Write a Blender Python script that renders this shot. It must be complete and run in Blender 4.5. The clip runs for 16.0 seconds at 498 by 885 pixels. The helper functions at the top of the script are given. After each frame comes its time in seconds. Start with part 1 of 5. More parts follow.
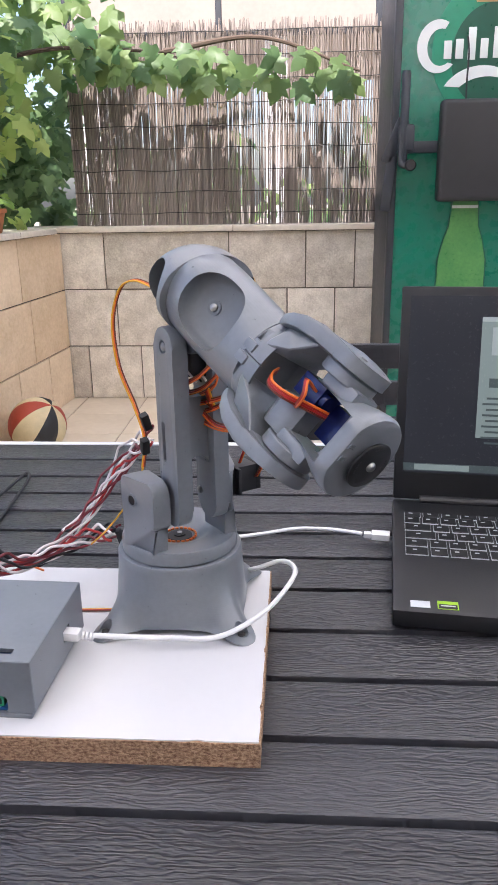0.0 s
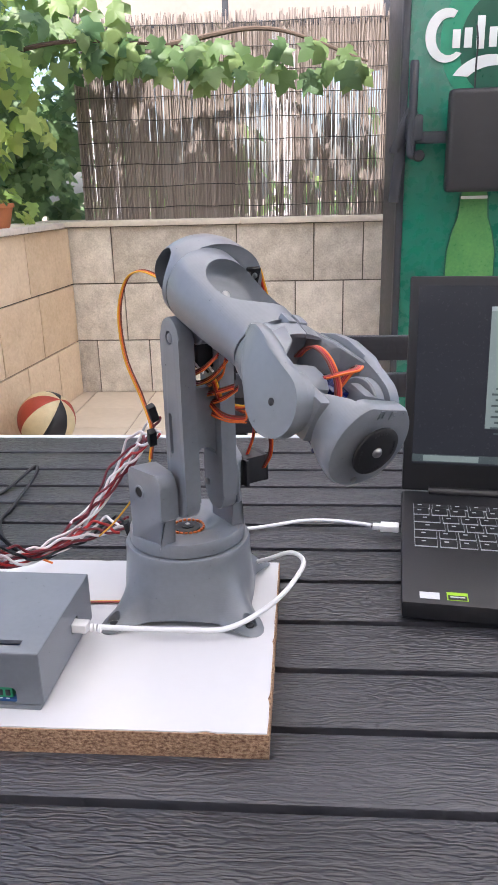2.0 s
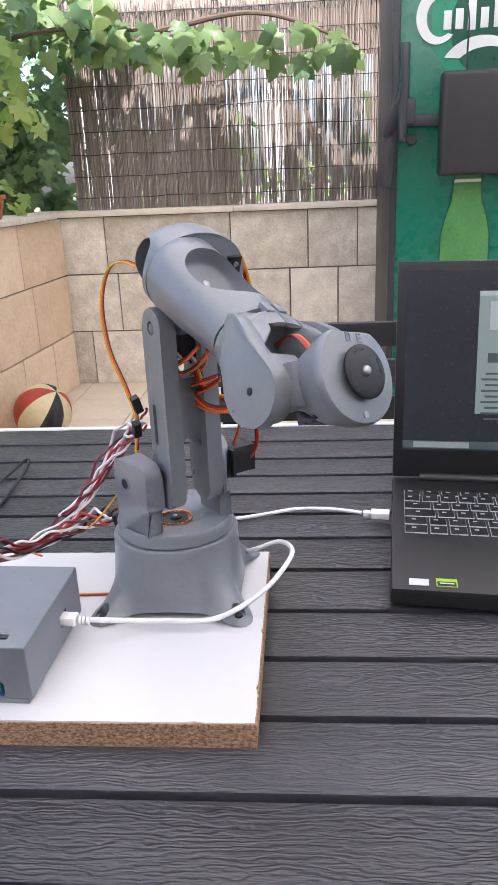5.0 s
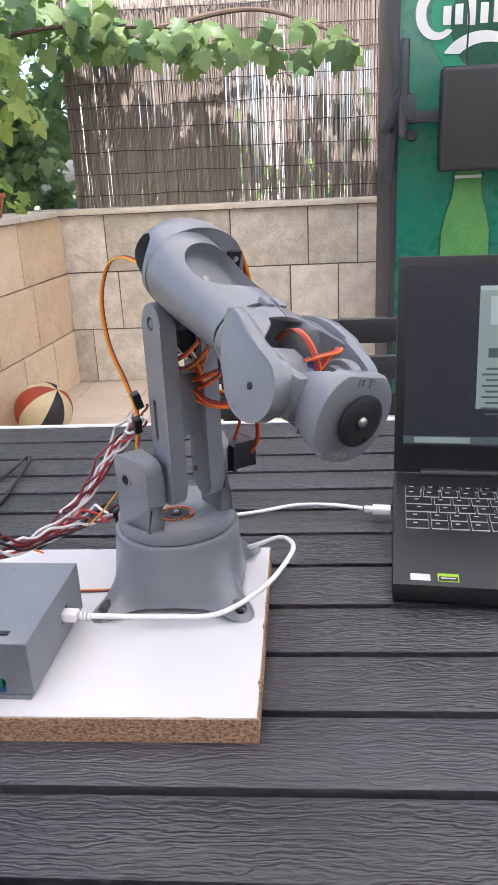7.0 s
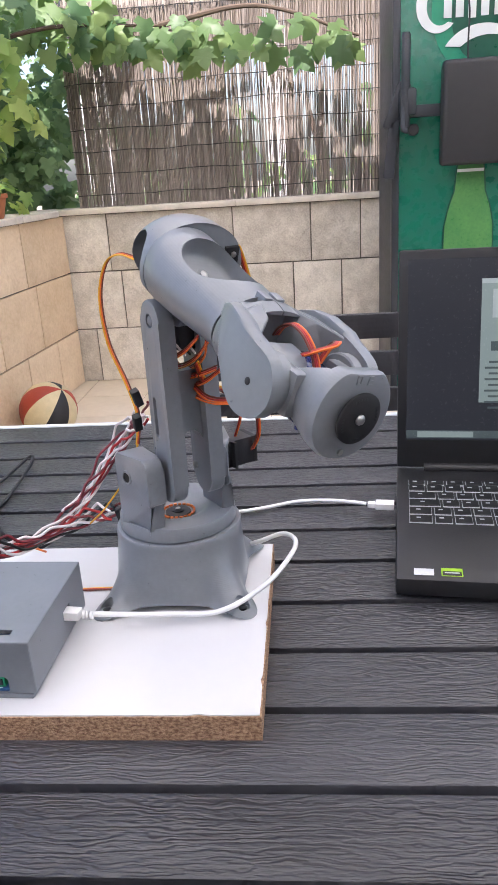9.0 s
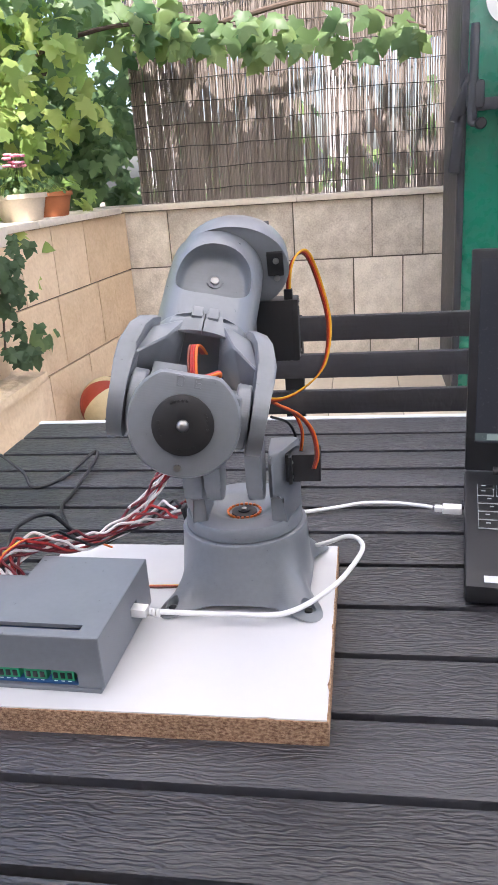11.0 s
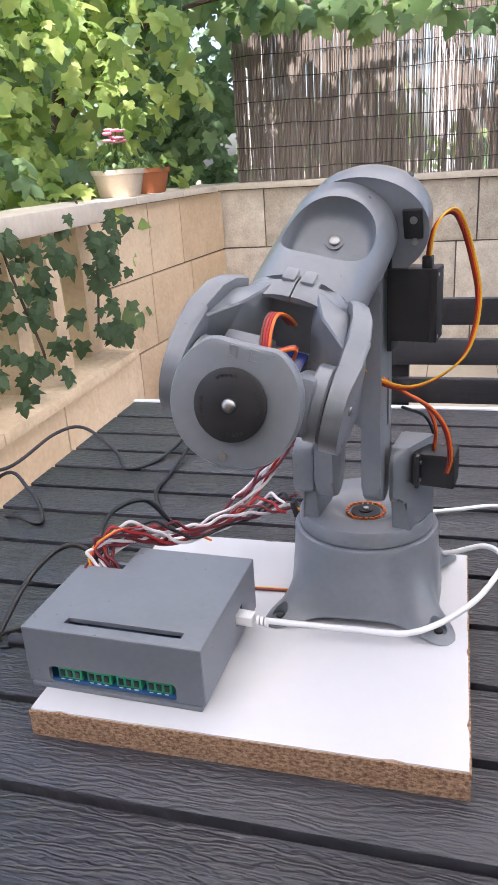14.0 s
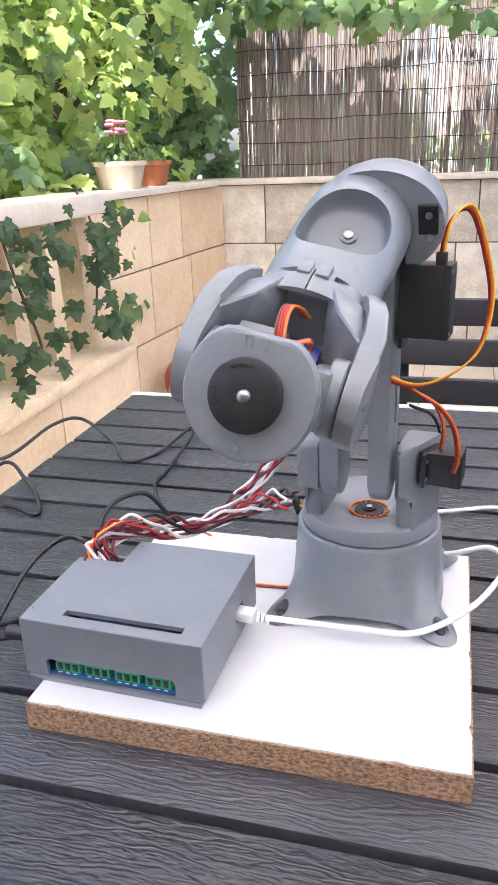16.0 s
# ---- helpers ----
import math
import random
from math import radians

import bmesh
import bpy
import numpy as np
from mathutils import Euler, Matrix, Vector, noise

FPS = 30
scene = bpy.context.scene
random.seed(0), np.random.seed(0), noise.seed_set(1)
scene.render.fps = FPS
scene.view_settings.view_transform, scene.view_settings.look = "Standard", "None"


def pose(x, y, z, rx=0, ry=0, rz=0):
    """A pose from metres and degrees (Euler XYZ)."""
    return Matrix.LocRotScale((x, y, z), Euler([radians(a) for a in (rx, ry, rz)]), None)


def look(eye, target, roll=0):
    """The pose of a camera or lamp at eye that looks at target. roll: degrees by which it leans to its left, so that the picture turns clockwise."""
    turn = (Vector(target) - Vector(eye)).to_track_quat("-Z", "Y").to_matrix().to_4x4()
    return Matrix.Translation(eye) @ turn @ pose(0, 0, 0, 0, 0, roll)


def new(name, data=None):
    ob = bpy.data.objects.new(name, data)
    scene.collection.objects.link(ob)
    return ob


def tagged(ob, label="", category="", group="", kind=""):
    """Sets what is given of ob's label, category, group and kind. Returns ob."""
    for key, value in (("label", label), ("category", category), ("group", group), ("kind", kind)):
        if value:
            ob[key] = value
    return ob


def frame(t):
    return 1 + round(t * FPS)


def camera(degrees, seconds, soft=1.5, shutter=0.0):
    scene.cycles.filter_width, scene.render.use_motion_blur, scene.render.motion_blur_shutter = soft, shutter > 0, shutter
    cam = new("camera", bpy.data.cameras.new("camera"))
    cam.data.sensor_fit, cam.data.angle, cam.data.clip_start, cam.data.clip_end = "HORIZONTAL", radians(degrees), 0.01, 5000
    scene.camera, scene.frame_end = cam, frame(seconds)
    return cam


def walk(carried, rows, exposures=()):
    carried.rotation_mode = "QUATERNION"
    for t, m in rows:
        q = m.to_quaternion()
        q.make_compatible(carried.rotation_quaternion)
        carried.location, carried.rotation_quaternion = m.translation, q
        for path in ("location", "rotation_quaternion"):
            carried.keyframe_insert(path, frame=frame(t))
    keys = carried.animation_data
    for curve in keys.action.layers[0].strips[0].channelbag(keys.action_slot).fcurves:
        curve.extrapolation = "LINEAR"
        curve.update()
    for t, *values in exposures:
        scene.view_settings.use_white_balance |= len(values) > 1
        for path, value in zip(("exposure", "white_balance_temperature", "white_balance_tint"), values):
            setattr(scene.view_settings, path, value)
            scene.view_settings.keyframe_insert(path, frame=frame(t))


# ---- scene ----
cam = camera(37.0, 16.0)
EXPOSURE = ((0.0, 1.25, 6180, 20), (4.0, 1.35, 6180, 20), (10.5, 1.35, 6180, 20), (11.0, 1.4, 6180, 20), (12.0, 1.31, 6180, 20), (15.0, 1.35, 6180, 20), (15.5, 1.55, 6180, 20), (16.0, 1.73, 6180, 20))
PATH = [
    (0, (0.021, -0.392, 1.094), (-0.101, 1.502, 0.463), -0.9),
    (0.5, (0.021, -0.391, 1.094), (-0.106, 1.5, 0.457), -1.1),
    (1, (0.022, -0.391, 1.094), (-0.111, 1.5, 0.456), -1.2),
    (1.5, (0.022, -0.392, 1.093), (-0.117, 1.498, 0.453), -1.3),
    (2, (0.022, -0.39, 1.091), (-0.124, 1.497, 0.445), -1.4),
    (2.5, (0.026, -0.385, 1.089), (-0.123, 1.499, 0.433), -1.5),
    (3, (0.031, -0.385, 1.091), (-0.118, 1.497, 0.431), -1.9),
    (3.5, (0.031, -0.386, 1.091), (-0.117, 1.494, 0.425), -2.0),
    (4, (0.032, -0.387, 1.091), (-0.114, 1.491, 0.421), -2.2),
    (6.5, (0.033, -0.387, 1.09), (-0.114, 1.488, 0.41), -2.6),
    (7, (0.033, -0.387, 1.089), (-0.115, 1.488, 0.408), -2.7),
    (7.5, (0.035, -0.387, 1.088), (-0.114, 1.489, 0.41), -2.8),
    (8, (0.037, -0.387, 1.088), (-0.114, 1.488, 0.408), -3.2),
    (10.5, (0.033, -0.381, 1.085), (-0.138, 1.488, 0.394), -3.7),
    (10.8, (0.031, -0.381, 1.086), (-0.171, 1.484, 0.396), -3.8),
    (11, (0.025, -0.381, 1.09), (-0.283, 1.472, 0.402), -4.0),
    (11.2, (0.004, -0.376, 1.095), (-0.4, 1.458, 0.41), -3.7),
    (11.3, (-0.003, -0.374, 1.097), (-0.442, 1.453, 0.413), -3.6),
    (11.5, (-0.009, -0.372, 1.099), (-0.474, 1.449, 0.415), -3.5),
    (12, (-0.005, -0.354, 1.088), (-0.484, 1.462, 0.401), -3.5),
    (12.5, (-0.008, -0.324, 1.067), (-0.503, 1.486, 0.376), -3.7),
    (13, (-0.013, -0.319, 1.068), (-0.52, 1.486, 0.371), -3.7),
    (13.5, (-0.016, -0.316, 1.066), (-0.532, 1.483, 0.361), -3.7),
    (14, (-0.018, -0.319, 1.069), (-0.537, 1.476, 0.356), -3.7),
    (14.5, (-0.02, -0.317, 1.067), (-0.538, 1.473, 0.34), -3.5),
    (15, (-0.027, -0.322, 1.072), (-0.53, 1.472, 0.345), -2.8),
    (15.5, (-0.026, -0.316, 1.067), (-0.528, 1.478, 0.339), -2.4),
    (16, (-0.027, -0.316, 1.066), (-0.528, 1.48, 0.344), -2.1),
]
walk(cam, [(t, look(eye, target, roll)) for t, eye, target, roll in PATH], EXPOSURE)

# ---- light ----
GROUND, TABLE, BOARD = 0.0375, 0.74, 0.7595
world = bpy.data.worlds.new("sky")
scene.world = world
world.use_nodes = True
wn = world.node_tree.nodes
sky = wn.new("ShaderNodeTexSky")
sky.sky_type, sky.sun_disc = "NISHITA", False
sky.sun_elevation, sky.sun_rotation = radians(62), radians(190)
sky.dust_density, sky.ozone_density = 3.0, 1.0
world.node_tree.links.new(sky.outputs[0], wn["Background"].inputs[0])
wn["Background"].inputs[1].default_value = 0.15
sun_data = bpy.data.lights.new("sun", "SUN")
sun_data.energy, sun_data.angle, sun_data.color = 5.0, radians(0.6), (1.0, 0.95, 0.86)
sun = new("sun", sun_data)
sun.matrix_basis = look((-0.7, -2.6, 5.2), (0, 0, 0))

# ---- materials ----


def mat(name, color, rough=0.5, metal=0.0, var=0.12, scale=40.0, bump=0.0, bscale=200.0, color2=None, stretch=(1, 1, 1), spec=0.5, transmission=0.0, coat=0.0, obj_var=0.0):
    """A principled material with two scales of noise in its colour, and fine relief."""
    m = bpy.data.materials.new(name)
    m.use_nodes = True
    n, l = m.node_tree.nodes, m.node_tree.links
    b = n["Principled BSDF"]
    b.inputs["Metallic"].default_value = metal
    b.inputs["Specular IOR Level"].default_value = spec
    b.inputs["Transmission Weight"].default_value = transmission
    b.inputs["Coat Weight"].default_value = coat
    tc = n.new("ShaderNodeTexCoord")
    mp = n.new("ShaderNodeMapping")
    mp.inputs["Scale"].default_value = stretch
    l.new(tc.outputs["Object"], mp.inputs[0])
    big, small = n.new("ShaderNodeTexNoise"), n.new("ShaderNodeTexNoise")
    big.inputs["Scale"].default_value, small.inputs["Scale"].default_value = scale, scale * 9
    big.inputs["Detail"].default_value, small.inputs["Detail"].default_value = 4, 5
    for t in (big, small):
        l.new(mp.outputs[0], t.inputs[0])
    mx = n.new("ShaderNodeMath")
    mx.operation = "MULTIPLY_ADD"
    mx.inputs[1].default_value = 0.55
    l.new(big.outputs[0], mx.inputs[0])
    half = n.new("ShaderNodeMath")
    half.operation, half.inputs[1].default_value = "MULTIPLY", 0.45
    l.new(small.outputs[0], half.inputs[0])
    l.new(half.outputs[0], mx.inputs[2])
    fac = mx.outputs[0]
    if obj_var:
        info = n.new("ShaderNodeObjectInfo")
        add = n.new("ShaderNodeMath")
        add.operation, add.inputs[1].default_value = "MULTIPLY_ADD", obj_var
        l.new(info.outputs["Random"], add.inputs[0])
        off = n.new("ShaderNodeMath")
        off.operation, off.inputs[1].default_value = "SUBTRACT", obj_var / 2
        l.new(fac, off.inputs[0])
        l.new(off.outputs[0], add.inputs[2])
        fac = add.outputs[0]
    ramp = n.new("ShaderNodeValToRGB")
    ramp.color_ramp.elements[0].position, ramp.color_ramp.elements[1].position = 0.3, 0.7
    c2 = color2 or tuple(min(1, c * (1 + var)) for c in color)
    c1 = color if color2 else tuple(c * (1 - var) for c in color)
    ramp.color_ramp.elements[0].color = (*c1, 1)
    ramp.color_ramp.elements[1].color = (*c2, 1)
    l.new(fac, ramp.inputs[0])
    l.new(ramp.outputs[0], b.inputs["Base Color"])
    rr = n.new("ShaderNodeMapRange")
    rr.inputs["To Min"].default_value, rr.inputs["To Max"].default_value = max(0.02, rough - 0.08), min(1, rough + 0.08)
    l.new(small.outputs[0], rr.inputs["Value"])
    l.new(rr.outputs[0], b.inputs["Roughness"])
    if bump:
        bt = n.new("ShaderNodeTexNoise")
        bt.inputs["Scale"].default_value, bt.inputs["Detail"].default_value = bscale, 6
        l.new(mp.outputs[0], bt.inputs[0])
        bp = n.new("ShaderNodeBump")
        bp.inputs["Strength"].default_value, bp.inputs["Distance"].default_value = bump, 0.002
        l.new(bt.outputs[0], bp.inputs["Height"])
        l.new(bp.outputs[0], b.inputs["Normal"])
    return m


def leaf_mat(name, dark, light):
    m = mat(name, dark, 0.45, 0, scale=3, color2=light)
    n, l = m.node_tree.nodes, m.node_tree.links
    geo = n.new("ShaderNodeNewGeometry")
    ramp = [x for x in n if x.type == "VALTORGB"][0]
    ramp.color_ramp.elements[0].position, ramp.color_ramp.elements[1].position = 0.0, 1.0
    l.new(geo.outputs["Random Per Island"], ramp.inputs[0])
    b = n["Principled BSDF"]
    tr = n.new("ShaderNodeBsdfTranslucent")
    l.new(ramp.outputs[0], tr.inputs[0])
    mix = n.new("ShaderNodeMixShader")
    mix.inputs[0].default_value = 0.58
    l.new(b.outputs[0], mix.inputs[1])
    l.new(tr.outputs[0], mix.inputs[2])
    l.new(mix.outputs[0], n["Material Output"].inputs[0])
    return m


def printed_mat(name, color, pitch=0.0004):
    """Grey printed plastic: fine layer lines, faint mottling."""
    m = mat(name, color, 0.31, var=0.09, scale=25, spec=0.6)
    n, l = m.node_tree.nodes, m.node_tree.links
    w = n.new("ShaderNodeTexWave")
    w.bands_direction = "Z"
    w.inputs["Scale"].default_value = 1 / pitch / 20 * 2
    w.inputs["Distortion"].default_value = 0.4
    tc = [x for x in n if x.type == "TEX_COORD"][0]
    l.new(tc.outputs["Object"], w.inputs[0])
    bp = n.new("ShaderNodeBump")
    bp.inputs["Strength"].default_value, bp.inputs["Distance"].default_value = 0.05, 0.0004
    l.new(w.outputs[0], bp.inputs["Height"])
    l.new(bp.outputs[0], n["Principled BSDF"].inputs["Normal"])
    return m


def plank_mat(name):
    """Dark composite with embossed grain running along x."""
    m = mat(name, (0.026, 0.026, 0.029), 0.34, scale=22, color2=(0.048, 0.048, 0.054), stretch=(0.08, 1, 1), obj_var=0.3, spec=0.6)
    n, l = m.node_tree.nodes, m.node_tree.links
    tc = [x for x in n if x.type == "TEX_COORD"][0]
    info = n.new("ShaderNodeObjectInfo")
    mp = n.new("ShaderNodeMapping")
    mp.inputs["Scale"].default_value = (1.8, 7.5, 1)
    shift = n.new("ShaderNodeVectorMath")
    shift.operation, shift.inputs[1].default_value = "MULTIPLY_ADD", (7.3, 5.1, 3.7)
    l.new(info.outputs["Random"], shift.inputs[0])
    l.new(tc.outputs["Object"], shift.inputs[2])
    l.new(shift.outputs[0], mp.inputs[0])
    w = n.new("ShaderNodeTexWave")
    w.wave_type, w.bands_direction = "BANDS", "Y"
    w.inputs["Scale"].default_value, w.inputs["Distortion"].default_value = 8.0, 30.0
    w.inputs["Detail"].default_value, w.inputs["Detail Scale"].default_value, w.inputs["Detail Roughness"].default_value = 4.0, 0.75, 0.62
    l.new(mp.outputs[0], w.inputs[0])
    fine = n.new("ShaderNodeTexNoise")
    fmap = n.new("ShaderNodeMapping")
    fmap.inputs["Scale"].default_value = (18, 420, 60)
    l.new(shift.outputs[0], fmap.inputs[0])
    l.new(fmap.outputs[0], fine.inputs[0])
    fine.inputs["Scale"].default_value, fine.inputs["Detail"].default_value = 1.0, 3
    add = n.new("ShaderNodeMath")
    add.operation, add.inputs[1].default_value = "MULTIPLY_ADD", 0.9
    l.new(fine.outputs[0], add.inputs[0])
    l.new(w.outputs["Fac"], add.inputs[2])
    bp = n.new("ShaderNodeBump")
    bp.inputs["Strength"].default_value, bp.inputs["Distance"].default_value = 0.55, 0.0011
    l.new(add.outputs[0], bp.inputs["Height"])
    l.new(bp.outputs[0], n["Principled BSDF"].inputs["Normal"])
    return m


GREY = printed_mat("grey_printed_plastic", (0.178, 0.194, 0.214))
GREY_DARK = printed_mat("grey_box_plastic", (0.16, 0.175, 0.195))
BLACK = mat("black_plastic", (0.016, 0.016, 0.018), 0.4, var=0.2)
HORN = mat("black_nylon", (0.012, 0.012, 0.013), 0.55, var=0.3, scale=200)
STEEL = mat("steel", (0.36, 0.36, 0.35), 0.32, 1.0)
BLUE = mat("blue_translucent_plastic", (0.008, 0.016, 0.10), 0.2, var=0.3)
WHITE_CABLE = mat("white_cable", (0.8, 0.8, 0.8), 0.4, var=0.03)
BLACK_CABLE = mat("black_cable", (0.012, 0.012, 0.013), 0.45)
W_RED = mat("red_wire", (0.40, 0.016, 0.014), 0.4)
W_DARKRED = mat("dark_red_wire", (0.16, 0.012, 0.02), 0.4)
W_WHITE = mat("white_wire", (0.72, 0.68, 0.68), 0.4, var=0.03)
W_ORANGE = mat("orange_wire", (0.75, 0.16, 0.015), 0.4)
W_YELLOW = mat("yellow_wire", (0.78, 0.42, 0.02), 0.4)
W_BROWN = mat("brown_wire", (0.16, 0.03, 0.015), 0.4)
MELAMINE = mat("white_melamine", (0.62, 0.62, 0.63), 0.35, var=0.02, scale=12, bump=0.05, bscale=900)
CHIP = mat("particle_board", (0.16, 0.075, 0.038), 0.9, scale=420, color2=(0.54, 0.35, 0.21), bump=1.0, bscale=600, stretch=(0.8, 0.8, 1.3))
_c = [q for q in CHIP.node_tree.nodes if q.type == "VALTORGB"][0].color_ramp.elements
_c[0].position, _c[1].position = 0.40, 0.60
PLANK = plank_mat("grey_wood_composite")
EDGE_STRIP = mat("pale_edge_trim", (0.72, 0.74, 0.76), 0.4, var=0.03)
FRAME = mat("dark_table_frame", (0.02, 0.02, 0.022), 0.5)
STONE = mat("limestone", (0.46, 0.41, 0.34), 0.85, scale=14, color2=(0.84, 0.78, 0.68), bump=0.9, bscale=28, obj_var=0.3)
STONE_YELLOW = mat("yellow_limestone", (0.66, 0.49, 0.31), 0.85, scale=7, color2=(0.86, 0.69, 0.49), bump=0.9, bscale=28, obj_var=0.3)
COPING = mat("coping_stone", (0.68, 0.61, 0.52), 0.75, scale=5, var=0.15, bump=0.4, bscale=60)
for _m in (STONE, STONE_YELLOW):
    for _q in _m.node_tree.nodes:
        if _q.type == "BUMP":
            _q.inputs["Distance"].default_value = 0.012
MORTAR = mat("mortar", (0.17, 0.15, 0.12), 0.95, scale=30, var=0.2)
TILE = mat("patio_tile", (0.60, 0.51, 0.39), 0.6, scale=3, color2=(0.72, 0.63, 0.50), bump=0.2, bscale=50)
GROUT = mat("grout", (0.26, 0.22, 0.17), 0.9)
REED = mat("dry_reed", (0.095, 0.07, 0.055), 0.8, scale=6, color2=(0.24, 0.19, 0.15))
WIRE = mat("binding_wire", (0.05, 0.045, 0.04), 0.6)
FRIDGE_GREEN = mat("green_panel", (0.007, 0.165, 0.105), 0.28, scale=3, var=0.12, coat=0.3)
FRIDGE_LIGHT = mat("light_green_print", (0.018, 0.26, 0.15), 0.3, scale=4)
FRIDGE_DARKGREEN = mat("dark_green_print", (0.007, 0.09, 0.055), 0.3, scale=4)
FRIDGE_FRAME = mat("charcoal_frame", (0.03, 0.034, 0.042), 0.45, scale=5)
BOTTLE = mat("bottle_green_print", (0.04, 0.20, 0.06), 0.3, scale=9, color2=(0.13, 0.34, 0.10))
WHITE_PRINT = mat("white_print", (0.72, 0.76, 0.76), 0.35, var=0.03)
CROWN_RED = mat("red_print", (0.50, 0.05, 0.04), 0.4)
CROWN_GOLD = mat("gold_print", (0.62, 0.42, 0.20), 0.4)
PAD = mat("black_vinyl", (0.022, 0.022, 0.024), 0.5, scale=30, bump=0.2, bscale=300)
LAPTOP = mat("laptop_black", (0.011, 0.011, 0.0125), 0.45, scale=60, var=0.12)
SCREEN = mat("screen_glass", (0.02, 0.022, 0.024), 0.12, var=0.05)
KEY = mat("key_black", (0.007, 0.007, 0.008), 0.5)
KEY_EDGE = mat("key_backlight_edge", (0.46, 0.48, 0.50), 0.5)
PRINT = mat("key_print", (0.6, 0.62, 0.64), 0.5)
STICKER_W = mat("white_sticker", (0.62, 0.64, 0.67), 0.4)
STICKER_G = mat("lime_sticker", (0.30, 0.55, 0.02), 0.4)
GUI = mat("program_window", (0.30, 0.36, 0.34), 0.3, var=0.04)
GUI_DARK = mat("program_text", (0.10, 0.13, 0.13), 0.3)
PCB = mat("green_terminal", (0.01, 0.26, 0.12), 0.4)
PCB_BLUE = mat("blue_circuit_board", (0.01, 0.07, 0.20), 0.4)
TERRA = mat("terracotta", (0.42, 0.15, 0.06), 0.8, scale=12)
CREAM_POT = mat("cream_pot", (0.60, 0.52, 0.42), 0.7, scale=12)
SOIL = mat("soil", (0.05, 0.035, 0.025), 0.95)
PINK = mat("pink_petal", (0.75, 0.30, 0.40), 0.6, var=0.3)
# Sun and shade put into leaf colour: bright outer set, darker inner set.
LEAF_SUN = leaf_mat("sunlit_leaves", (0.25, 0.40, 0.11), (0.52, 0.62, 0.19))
LEAF_SHADE = leaf_mat("deep_leaves", (0.12, 0.22, 0.11), (0.27, 0.40, 0.18))
LEAF_IVY = leaf_mat("ivy_leaves", (0.045, 0.10, 0.05), (0.13, 0.21, 0.10))
LEAF_VINE = leaf_mat("vine_leaves", (0.10, 0.21, 0.09), (0.27, 0.38, 0.13))
BARK = mat("bark", (0.10, 0.07, 0.05), 0.9, scale=20, bump=0.5)
BALL_CREAM = mat("cream_rubber", (0.60, 0.50, 0.30), 0.6, bump=0.4, bscale=500)
BALL_RED = mat("red_rubber", (0.36, 0.05, 0.025), 0.6, bump=0.4, bscale=500)
BALL_BLACK = mat("black_rubber", (0.02, 0.02, 0.022), 0.6, bump=0.4, bscale=500)
PLASTER = mat("beige_plaster", (0.58, 0.53, 0.46), 0.9, scale=4, bump=0.3, bscale=90)
BROWN_RENDER = mat("brown_render", (0.36, 0.31, 0.26), 0.9, scale=2, var=0.1)
FAR_WHITE = mat("white_facade", (0.80, 0.80, 0.78), 0.9, scale=2, var=0.08)

# ---- builders ----


def smooth(me, angle=40):
    me.polygons.foreach_set("use_smooth", [True] * len(me.polygons))
    me.set_sharp_from_angle(angle=radians(angle))


def part(name, bm, material, parent, label="", m=None, shade=True):
    me = bpy.data.meshes.new(name)
    bm.to_mesh(me)
    bm.free()
    if shade:
        smooth(me)
    me.materials.append(material)
    ob = new(name, me)
    if parent is not None:
        ob.parent = parent
    if m is not None:
        ob.matrix_basis = m
    return tagged(ob, label)


def thing(name, label, category, m=None, group="", kind=""):
    ob = new(name)
    ob.empty_display_size = 0.05
    if m is not None:
        ob.matrix_basis = m
    return tagged(ob, label, category, group, kind)


def tag_mesh(name, bm, material, label, category, m=None, group="", kind="", shade=True):
    return tagged(part(name, bm, material, None, "", m, shade), label, category, group, kind)


def box(size, at=(0, 0, 0), bevel=0.0, bm=None, seg=2, m=None):
    bm = bm or bmesh.new()
    mm = Matrix.Translation(at) @ (m or Matrix()) @ Matrix.Diagonal((*size, 1))
    made = bmesh.ops.create_cube(bm, size=1, matrix=mm)
    if bevel:
        vs = set(made["verts"])
        bmesh.ops.bevel(bm, geom=[e for e in bm.edges if e.verts[0] in vs], offset=bevel, segments=seg, profile=0.6, affect="EDGES")
    return bm


def lathe(profile, n=32, bm=None, m=None, cap=True):
    """A solid of revolution round z from (radius, height) pairs."""
    bm = bm or bmesh.new()
    m = m or Matrix()
    rings = []
    for r, z in profile:
        rings.append([bm.verts.new(m @ Vector((r * math.cos(2 * math.pi * k / n), r * math.sin(2 * math.pi * k / n), z))) for k in range(n)])
    for a, b in zip(rings, rings[1:]):
        for k in range(n):
            bm.faces.new((a[k], a[(k + 1) % n], b[(k + 1) % n], b[k]))
    if cap:
        bm.faces.new(rings[0][::-1])
        bm.faces.new(rings[-1])
    return bm


def prism(outline, depth, bm=None, m=None, bevel=0.0):
    """An outline in x, y, given depth along z, centred on z = 0."""
    bm = bm or bmesh.new()
    m = m or Matrix()
    old = set(bm.edges)
    a = [bm.verts.new(m @ Vector((x, y, -depth / 2))) for x, y in outline]
    b = [bm.verts.new(m @ Vector((x, y, depth / 2))) for x, y in outline]
    n = len(a)
    bm.faces.new(a[::-1])
    bm.faces.new(b)
    for k in range(n):
        bm.faces.new((a[k], a[(k + 1) % n], b[(k + 1) % n], b[k]))
    if bevel:
        ring = [e for e in bm.edges if e not in old and (all(v in a for v in e.verts) or all(v in b for v in e.verts))]
        bmesh.ops.bevel(bm, geom=ring, offset=bevel, segments=2, profile=0.6, affect="EDGES")
    bmesh.ops.recalc_face_normals(bm, faces=bm.faces[:])
    return bm


